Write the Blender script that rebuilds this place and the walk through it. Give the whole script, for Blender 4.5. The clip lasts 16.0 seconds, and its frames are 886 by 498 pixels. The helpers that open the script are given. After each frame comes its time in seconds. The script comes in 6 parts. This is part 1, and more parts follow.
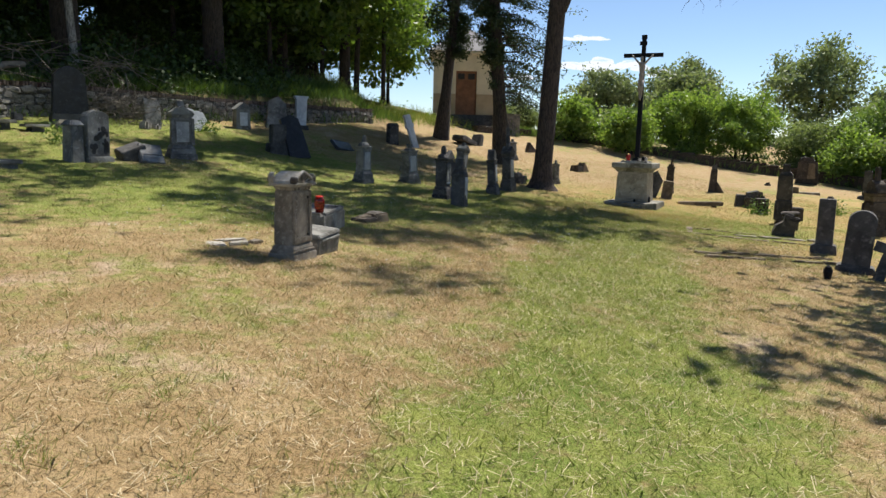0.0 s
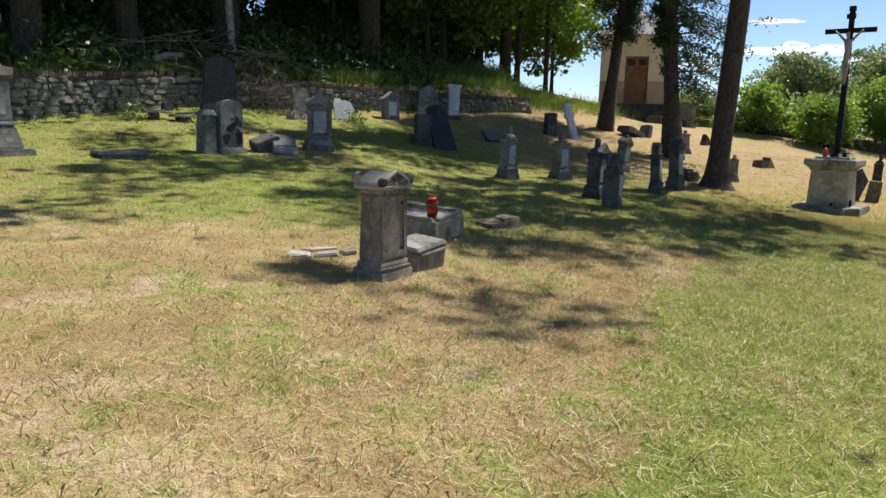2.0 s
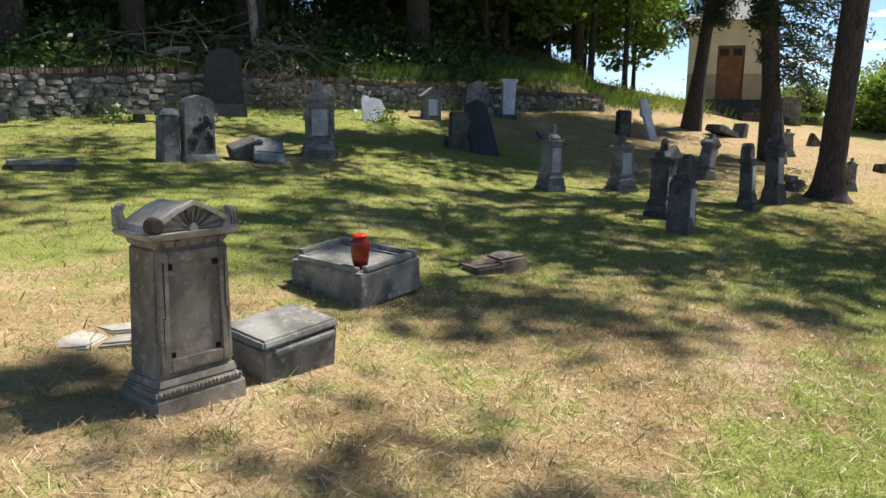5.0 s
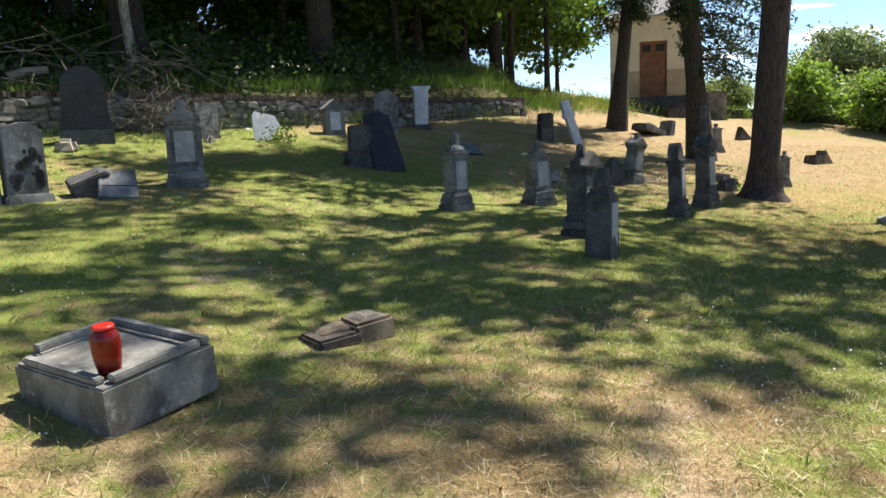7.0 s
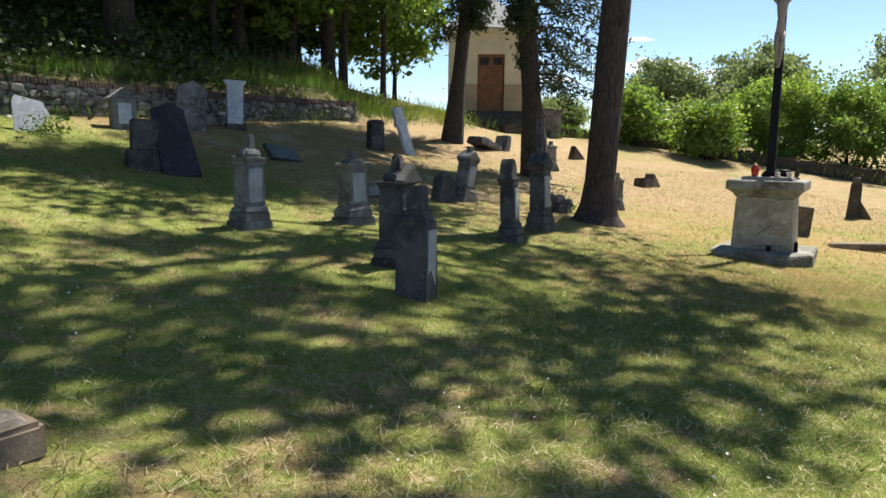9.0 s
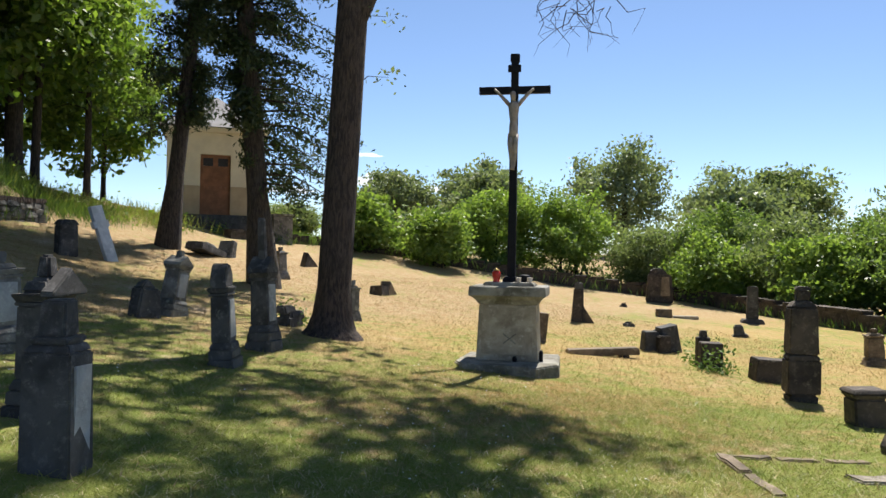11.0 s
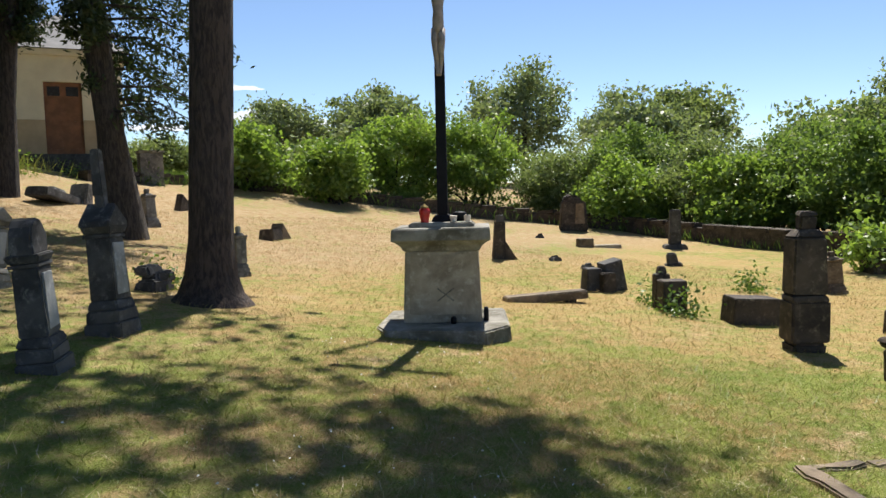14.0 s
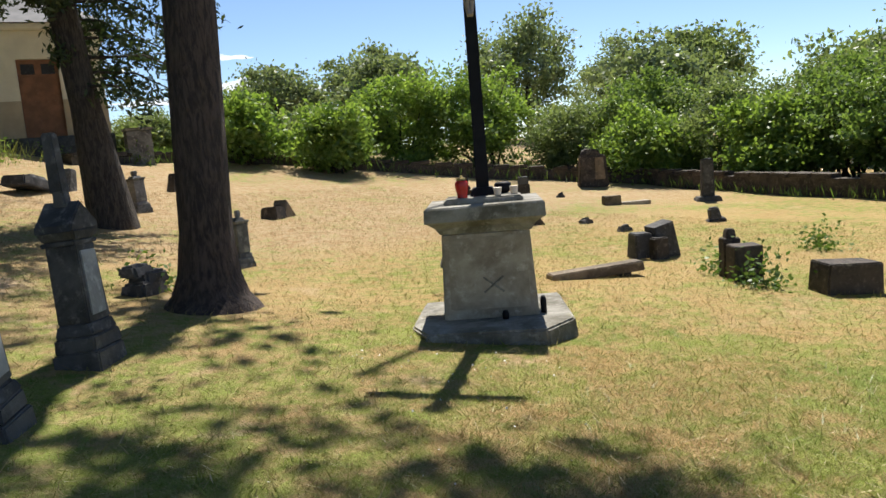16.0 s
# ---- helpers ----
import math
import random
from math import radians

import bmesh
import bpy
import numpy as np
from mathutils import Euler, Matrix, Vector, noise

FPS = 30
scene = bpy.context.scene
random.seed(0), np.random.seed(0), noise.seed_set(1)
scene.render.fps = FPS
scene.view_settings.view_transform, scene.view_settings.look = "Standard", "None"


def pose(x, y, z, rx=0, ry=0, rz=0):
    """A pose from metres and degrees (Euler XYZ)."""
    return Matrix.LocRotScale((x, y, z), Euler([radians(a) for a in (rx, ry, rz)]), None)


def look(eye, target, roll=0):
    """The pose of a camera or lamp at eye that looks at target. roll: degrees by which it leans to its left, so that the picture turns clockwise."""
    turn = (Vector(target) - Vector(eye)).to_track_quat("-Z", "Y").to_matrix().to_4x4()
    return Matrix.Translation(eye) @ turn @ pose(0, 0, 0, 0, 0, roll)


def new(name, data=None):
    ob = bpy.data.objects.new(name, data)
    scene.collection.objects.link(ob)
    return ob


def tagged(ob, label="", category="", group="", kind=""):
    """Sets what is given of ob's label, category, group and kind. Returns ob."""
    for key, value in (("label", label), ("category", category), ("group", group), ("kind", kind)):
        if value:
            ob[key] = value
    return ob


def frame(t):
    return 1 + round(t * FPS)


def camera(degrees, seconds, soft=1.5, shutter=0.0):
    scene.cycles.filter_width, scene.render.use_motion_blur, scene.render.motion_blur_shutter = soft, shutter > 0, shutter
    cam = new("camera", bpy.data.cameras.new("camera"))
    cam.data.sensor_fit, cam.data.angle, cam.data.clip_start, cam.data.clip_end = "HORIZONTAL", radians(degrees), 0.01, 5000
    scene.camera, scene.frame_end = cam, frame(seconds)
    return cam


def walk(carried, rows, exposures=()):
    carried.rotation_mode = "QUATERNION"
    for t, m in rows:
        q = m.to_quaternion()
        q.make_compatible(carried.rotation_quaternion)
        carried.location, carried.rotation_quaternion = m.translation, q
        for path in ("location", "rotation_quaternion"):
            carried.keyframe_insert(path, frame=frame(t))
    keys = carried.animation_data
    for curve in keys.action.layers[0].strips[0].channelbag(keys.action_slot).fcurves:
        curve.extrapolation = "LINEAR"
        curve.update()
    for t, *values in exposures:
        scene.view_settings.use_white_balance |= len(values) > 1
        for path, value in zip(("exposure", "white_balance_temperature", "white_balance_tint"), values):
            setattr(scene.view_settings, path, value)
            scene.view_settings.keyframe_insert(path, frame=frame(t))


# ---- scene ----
cam = camera(61.4, 16.0)

PATH = [
    (0, (-2.813, -5.156, 1.638), (-2.113, -3.306, 1.341), 1.4),
    (0.5, (-2.585, -4.762, 1.623), (-2.009, -2.871, 1.321), 0.9),
    (1, (-2.361, -4.371, 1.648), (-1.917, -2.447, 1.332), 1.5),
    (1.5, (-2.025, -4.07, 1.669), (-1.755, -2.116, 1.342), 1.9),
    (2, (-1.854, -3.616, 1.662), (-1.584, -1.663, 1.329), 1.5),
    (2.5, (-1.602, -3.205, 1.663), (-1.407, -1.242, 1.335), 0.3),
    (3, (-1.313, -2.726, 1.621), (-1.224, -0.758, 1.274), -0.1),
    (3.5, (-1.075, -2.141, 1.606), (-0.952, -0.175, 1.263), -0.0),
    (3.7, (-0.926, -1.816, 1.573), (-0.82, 0.152, 1.234), 0.0),
    (5.8, (0.001, 0.131, 1.633), (-0.004, 2.106, 1.322), 0.2),
    (6, (0.092, 0.289, 1.645), (0.107, 2.27, 1.369), -1.0),
    (6.5, (0.348, 0.743, 1.675), (0.393, 2.736, 1.513), -1.9),
    (7, (0.502, 1.34, 1.636), (0.682, 3.308, 1.332), -2.3),
    (7.5, (0.733, 1.766, 1.643), (1.134, 3.702, 1.339), -0.6),
    (8, (0.968, 2.192, 1.642), (1.38, 4.131, 1.375), 0.1),
    (8.2, (1.027, 2.376, 1.631), (1.487, 4.299, 1.329), 0.5),
    (10.3, (1.86, 4.098, 1.54), (2.704, 5.91, 1.473), 0.9),
    (10.5, (1.964, 4.235, 1.526), (2.895, 6.005, 1.531), 0.7),
    (11, (2.156, 4.604, 1.499), (3.372, 6.191, 1.514), 1.1),
    (11.5, (2.301, 4.998, 1.539), (3.738, 6.387, 1.466), 1.1),
    (12, (2.535, 5.255, 1.521), (3.957, 6.658, 1.44), -0.2),
    (12.5, (2.82, 5.596, 1.525), (4.295, 6.942, 1.416), -0.1),
    (13, (3.084, 5.96, 1.539), (4.644, 7.206, 1.416), -0.5),
    (13.5, (3.317, 6.347, 1.515), (4.843, 7.634, 1.389), -1.0),
    (14, (3.524, 6.786, 1.514), (4.951, 8.177, 1.348), -1.3),
    (14.5, (3.622, 7.133, 1.586), (5.032, 8.533, 1.358), -2.0),
    (15, (3.884, 7.449, 1.552), (5.312, 8.826, 1.298), -2.3),
    (15.5, (4.143, 7.769, 1.58), (5.562, 9.155, 1.32), -2.6),
    (16, (4.346, 8.142, 1.614), (5.758, 9.533, 1.341), -4.7),
]
EXPOSURES = [(0, 0.7), (2, 0.74), (3.5, 0.85), (6, 1.15), (7, 1.2), (8, 1.15), (10.5, 0.98), (12, 0.9), (14, 0.85), (16, 0.85)]
walk(cam, [(t, look(e, g, r)) for t, e, g, r in PATH], EXPOSURES)

# ---- light ----
SUN_AZ = radians(57)
SUN_EL = radians(58)
world = bpy.data.worlds.new("sky")
scene.world = world
world.use_nodes = True
wn = world.node_tree.nodes
sky = wn.new("ShaderNodeTexSky")
sky.sky_type = "NISHITA"
sky.sun_disc = False
sky.sun_elevation, sky.sun_rotation = SUN_EL, SUN_AZ
sky.altitude, sky.air_density, sky.dust_density, sky.ozone_density = 300, 0.75, 0.15, 3.0
wn["Background"].inputs["Strength"].default_value = 0.084
world.node_tree.links.new(sky.outputs[0], wn["Background"].inputs["Color"])
sun = new("sun", bpy.data.lights.new("sun", "SUN"))
sun.data.energy, sun.data.angle, sun.data.color = 5.0, radians(0.6), (1.0, 0.95, 0.86)
sun_dir = Vector((math.sin(SUN_AZ) * math.cos(SUN_EL), math.cos(SUN_AZ) * math.cos(SUN_EL), math.sin(SUN_EL)))
sun.matrix_world = look(sun_dir * 60, (0, 0, 0))


# ---- materials ----
def node_mat(name):
    m = bpy.data.materials.new(name)
    m.use_nodes = True
    nt = m.node_tree
    bsdf = nt.nodes["Principled BSDF"]
    return m, nt, bsdf


def lk(nt, a, b):
    nt.links.new(a, b)


def mth(nt, op, a, b=None, c=None, clamp=False):
    n = nt.nodes.new("ShaderNodeMath")
    n.operation, n.use_clamp = op, clamp
    for i, v in enumerate((a, b, c)):
        if v is None:
            continue
        if isinstance(v, (int, float)):
            n.inputs[i].default_value = v
        else:
            lk(nt, v, n.inputs[i])
    return n.outputs[0]


def noise_tex(nt, vec, scale, detail=4, rough=0.6, dist=0.0):
    n = nt.nodes.new("ShaderNodeTexNoise")
    n.inputs["Scale"].default_value, n.inputs["Detail"].default_value = scale, detail
    n.inputs["Roughness"].default_value, n.inputs["Distortion"].default_value = rough, dist
    lk(nt, vec, n.inputs["Vector"])
    return n.outputs["Fac"]


def mixc(nt, fac, a, b, blend="MIX"):
    n = nt.nodes.new("ShaderNodeMix")
    n.data_type, n.blend_type = "RGBA", blend
    for sock, v in ((n.inputs[0], fac), (n.inputs[6], a), (n.inputs[7], b)):
        if isinstance(v, (int, float)):
            sock.default_value = v
        elif isinstance(v, tuple):
            sock.default_value = (*v, 1)
        else:
            lk(nt, v, sock)
    return n.outputs[2]


def span(nt, v, lo, hi):
    n = nt.nodes.new("ShaderNodeMapRange")
    n.interpolation_type = "SMOOTHSTEP"
    lk(nt, v, n.inputs[0])
    n.inputs[1].default_value, n.inputs[2].default_value = lo, hi
    return n.outputs[0]


def coords(nt, kind="Object"):
    return nt.nodes.new("ShaderNodeTexCoord").outputs[kind]


def bump(nt, bsdf, height, strength, dist):
    b = nt.nodes.new("ShaderNodeBump")
    b.inputs["Strength"].default_value, b.inputs["Distance"].default_value = strength, dist
    lk(nt, height, b.inputs["Height"])
    lk(nt, b.outputs[0], bsdf.inputs["Normal"])


def stone_mat(name, base, dark, light, scale=1.0, rough=0.85, lichen=None, speck=0.5):
    """Weathered stone: broad stains, grain, blotches of lichen."""
    m, nt, bsdf = node_mat(name)
    co = coords(nt)
    rnd = nt.nodes.new("ShaderNodeObjectInfo").outputs["Random"]
    off = nt.nodes.new("ShaderNodeVectorMath")
    off.operation = "ADD"
    lk(nt, co, off.inputs[0])
    lk(nt, mth(nt, "MULTIPLY", rnd, 37.0), off.inputs[1])
    co = off.outputs[0]
    big = noise_tex(nt, co, 2.2 * scale, 5, 0.65, 0.4)
    mid = noise_tex(nt, co, 11 * scale, 6, 0.7)
    fine = noise_tex(nt, co, 90 * scale, 3, 0.7)
    col = mixc(nt, span(nt, big, 0.35, 0.68), dark, base)
    col = mixc(nt, span(nt, mid, 0.5, 0.78), col, light)
    if lichen:
        col = mixc(nt, span(nt, noise_tex(nt, co, 5.5 * scale, 7, 0.75, 0.6), 0.6, 0.72), col, lichen)
    col = mixc(nt, mth(nt, "MULTIPLY", span(nt, fine, 0.55, 0.8), speck), col, dark)
    lk(nt, col, bsdf.inputs["Base Color"])
    bsdf.inputs["Roughness"].default_value = rough
    bsdf.inputs["Specular IOR Level"].default_value = 0.3
    bump(nt, bsdf, mth(nt, "ADD", mth(nt, "MULTIPLY", mid, 0.7), mth(nt, "MULTIPLY", fine, 0.3)), 0.7, 0.012)
    return m


GREY = stone_mat("grey_sandstone", (0.22, 0.218, 0.213), (0.085, 0.083, 0.08), (0.36, 0.355, 0.345), lichen=(0.34, 0.35, 0.28))
DARK = stone_mat("dark_stone", (0.1, 0.096, 0.094), (0.043, 0.041, 0.041), (0.19, 0.18, 0.175), lichen=(0.24, 0.24, 0.2))
BROWN = stone_mat("brown_sandstone", (0.23, 0.175, 0.12), (0.09, 0.07, 0.05), (0.33, 0.27, 0.2), lichen=(0.3, 0.28, 0.2))
DBROWN = stone_mat("soot_brown_sandstone", (0.095, 0.075, 0.06), (0.035, 0.03, 0.027), (0.19, 0.155, 0.12), lichen=(0.2, 0.18, 0.13))
PALE = stone_mat("pale_limestone", (0.44, 0.385, 0.3), (0.24, 0.2, 0.15), (0.55, 0.5, 0.41), lichen=(0.3, 0.26, 0.17), speck=0.35)
CONC = stone_mat("mossy_capstone", (0.3, 0.285, 0.25), (0.11, 0.1, 0.075), (0.42, 0.4, 0.36), lichen=(0.2, 0.19, 0.1))
BLACK = stone_mat("polished_black_granite", (0.032, 0.032, 0.037), (0.018, 0.018, 0.02), (0.06, 0.06, 0.066), rough=0.32, speck=0.2)
GLOSS = stone_mat("polished_slate", (0.07, 0.08, 0.09), (0.04, 0.045, 0.05), (0.11, 0.12, 0.13), rough=0.16, speck=0.1)
WHITE = stone_mat("white_marble", (0.62, 0.63, 0.65), (0.42, 0.43, 0.45), (0.72, 0.72, 0.73), rough=0.5, speck=0.15)
BLUEW = stone_mat("blue_grey_marble", (0.56, 0.6, 0.66), (0.36, 0.4, 0.47), (0.68, 0.71, 0.75), rough=0.3, speck=0.15)
PLAQ = stone_mat("grey_marble_plaque", (0.38, 0.39, 0.4), (0.22, 0.225, 0.23), (0.5, 0.51, 0.52), rough=0.55, speck=0.2)
RUBBLE = stone_mat("rubble_stone", (0.25, 0.235, 0.215), (0.09, 0.085, 0.08), (0.42, 0.4, 0.37), lichen=(0.24, 0.24, 0.17))
BRICK = stone_mat("old_coping_brick", (0.15, 0.105, 0.085), (0.06, 0.048, 0.042), (0.24, 0.2, 0.17))
REDB = stone_mat("red_brown_render", (0.2, 0.095, 0.065), (0.1, 0.05, 0.038), (0.29, 0.16, 0.12))
MORTAR = stone_mat("wall_mortar", (0.1, 0.09, 0.078), (0.045, 0.04, 0.035), (0.2, 0.18, 0.155), scale=2)
SLATE = stone_mat("lichened_grey_stone", (0.24, 0.235, 0.215), (0.09, 0.085, 0.075), (0.4, 0.395, 0.37), lichen=(0.3, 0.3, 0.25))
TOMBS = stone_mat("buff_grey_sandstone", (0.27, 0.235, 0.19), (0.13, 0.11, 0.085), (0.38, 0.345, 0.29), scale=1.6, lichen=(0.33, 0.3, 0.24))
ROOFS = stone_mat("bleached_sandstone", (0.4, 0.375, 0.33), (0.22, 0.2, 0.17), (0.5, 0.475, 0.43), scale=1.6, lichen=(0.4, 0.33, 0.14))


def plain_mat(name, col, rough=0.5, metal=0.0, vary=0.25, scale=8.0, relief=0.15):
    m, nt, bsdf = node_mat(name)
    co = coords(nt)
    n1, n2 = noise_tex(nt, co, scale, 5, 0.6), noise_tex(nt, co, scale * 9, 3, 0.6)
    lo = tuple(c * (1 - vary) for c in col)
    hi = tuple(min(1, c * (1 + vary)) for c in col)
    c1 = mixc(nt, span(nt, n1, 0.3, 0.7), lo, hi)
    c1 = mixc(nt, mth(nt, "MULTIPLY", span(nt, n2, 0.5, 0.8), 0.35), c1, lo)
    lk(nt, c1, bsdf.inputs["Base Color"])
    bsdf.inputs["Roughness"].default_value, bsdf.inputs["Metallic"].default_value = rough, metal
    bump(nt, bsdf, n2, relief, 0.006)
    return m


IRON = plain_mat("black_painted_iron", (0.008, 0.008, 0.01), 0.6)
IRON.node_tree.nodes["Principled BSDF"].inputs["Specular IOR Level"].default_value = 0.18
CORPUS = plain_mat("weathered_cast_figure", (0.3, 0.25, 0.22), 0.55)
CREAM = plain_mat("cream_render", (0.66, 0.6, 0.47), 0.9, scale=1.5, vary=0.08)
TAN = plain_mat("ochre_dado_render", (0.42, 0.33, 0.22), 0.9, scale=1.5, vary=0.12)
DOORW = plain_mat("brown_door_wood", (0.2, 0.085, 0.04), 0.6, scale=3)
ROOF = plain_mat("grey_slate_roof", (0.11, 0.11, 0.125), 0.7, scale=2)
REDP = plain_mat("red_candle_plastic", (0.55, 0.03, 0.02), 0.25, vary=0.2)
WAX = plain_mat("pale_wax", (0.7, 0.6, 0.5), 0.5)
GOLD = plain_mat("brass_lid", (0.5, 0.36, 0.14), 0.35, 0.9)
DEADW = plain_mat("bleached_dead_wood", (0.24, 0.21, 0.17), 0.9)
TWIGW = plain_mat("grey_dead_twigs", (0.14, 0.12, 0.1), 0.9)
PINK = plain_mat("pink_wax", (0.5, 0.2, 0.15), 0.35)
PETAL = plain_mat("white_petals", (0.72, 0.72, 0.66), 0.8, vary=0.1)
STRAWW = plain_mat("dry_straw", (0.5, 0.42, 0.27), 0.9)


def red_glass():
    m, nt, bsdf = node_mat("red_lantern_glass")
    bsdf.inputs["Base Color"].default_value = (0.42, 0.02, 0.01, 1)
    bsdf.inputs["Roughness"].default_value = 0.12
    bsdf.inputs["Transmission Weight"].default_value = 0.75
    return m


REDG = red_glass()


def bark_mat(name, base, dark, scale=1.0):
    m, nt, bsdf = node_mat(name)
    co = coords(nt)
    mp = nt.nodes.new("ShaderNodeMapping")
    mp.inputs["Scale"].default_value = (1, 1, 0.22)
    lk(nt, co, mp.inputs["Vector"])
    ridge = noise_tex(nt, mp.outputs[0], 22 * scale, 5, 0.7, 0.5)
    patch = noise_tex(nt, co, 3, 4, 0.6)
    col = mixc(nt, span(nt, ridge, 0.38, 0.62), dark, base)
    col = mixc(nt, mth(nt, "MULTIPLY", span(nt, patch, 0.45, 0.75), 0.5), col, (base[0] * 0.7, base[1] * 0.75, base[2] * 0.7))
    lk(nt, col, bsdf.inputs["Base Color"])
    bsdf.inputs["Roughness"].default_value = 0.95
    bump(nt, bsdf, ridge, 0.9, 0.04)
    return m


BARK = bark_mat("brown_bark", (0.085, 0.06, 0.05), (0.028, 0.021, 0.019))
BARKD = bark_mat("dark_bark", (0.07, 0.055, 0.045), (0.022, 0.018, 0.016))
BARKL = bark_mat("pale_birch_bark", (0.42, 0.4, 0.36), (0.14, 0.13, 0.12))


def leaf_mat(name, a, b, passing=0.45):
    """Leaves: hue varies leaf by leaf; part of the light shines through."""
    m = bpy.data.materials.new(name)
    m.use_nodes = True
    nt = m.node_tree
    nt.nodes.remove(nt.nodes["Principled BSDF"])
    out = nt.nodes["Material Output"]
    geo = nt.nodes.new("ShaderNodeNewGeometry")
    col = mixc(nt, geo.outputs["Random Per Island"], a, b)
    col = mixc(nt, mth(nt, "MULTIPLY", span(nt, noise_tex(nt, coords(nt), 0.9, 3), 0.35, 0.7), 0.5), col, tuple(c * 0.65 for c in a))
    d, t, g, m1, m2 = (nt.nodes.new("ShaderNode" + k) for k in ("BsdfDiffuse", "BsdfTranslucent", "BsdfGlossy", "MixShader", "MixShader"))
    lk(nt, col, d.inputs["Color"])
    lk(nt, mixc(nt, 1.0, col, (1.0, 1.0, 0.55), "MULTIPLY"), t.inputs["Color"])
    g.inputs["Roughness"].default_value = 0.45
    m1.inputs[0].default_value, m2.inputs[0].default_value = passing, 0.04
    lk(nt, d.outputs[0], m1.inputs[1]), lk(nt, t.outputs[0], m1.inputs[2])
    lk(nt, m1.outputs[0], m2.inputs[1]), lk(nt, g.outputs[0], m2.inputs[2])
    lk(nt, m2.outputs[0], out.inputs["Surface"])
    return m


LEAF = leaf_mat("maple_leaves", (0.05, 0.1, 0.02), (0.12, 0.2, 0.035))
LEAFB = leaf_mat("bright_shrub_leaves", (0.15, 0.25, 0.05), (0.31, 0.43, 0.1), 0.55)
LEAFR = leaf_mat("robinia_leaves", (0.12, 0.2, 0.05), (0.25, 0.36, 0.1), 0.55)
LEAFG = leaf_mat("grey_green_leaves", (0.14, 0.2, 0.08), (0.28, 0.34, 0.16), 0.55)
# Sunlight is put into LEAFT's brighter colour, shade into LEAFW's darker one.
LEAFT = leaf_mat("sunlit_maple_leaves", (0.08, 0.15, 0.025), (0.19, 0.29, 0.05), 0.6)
LEAFW = leaf_mat("shaded_wood_leaves", (0.04, 0.08, 0.018), (0.1, 0.17, 0.03), 0.4)
# Backlit canopy gloom is put into this darker, less translucent leaf colour.
LEAFD = leaf_mat("shade_dark_forest_leaves", (0.03, 0.06, 0.015), (0.075, 0.125, 0.027), 0.3)
# Distance haze is put into this paler leaf colour; the sprigs reuse it.
LEAFF = leaf_mat("haze_pale_leaves", (0.15, 0.2, 0.1), (0.27, 0.33, 0.18), 0.5)
TUFT = leaf_mat("tuft_grass", (0.17, 0.23, 0.05), (0.34, 0.35, 0.11), 0.4)
NEEDLE = leaf_mat("dark_conifer_needles", (0.03, 0.05, 0.02), (0.06, 0.09, 0.03), 0.3)
HERB = leaf_mat("herb_leaves", (0.08, 0.15, 0.03), (0.17, 0.25, 0.06))


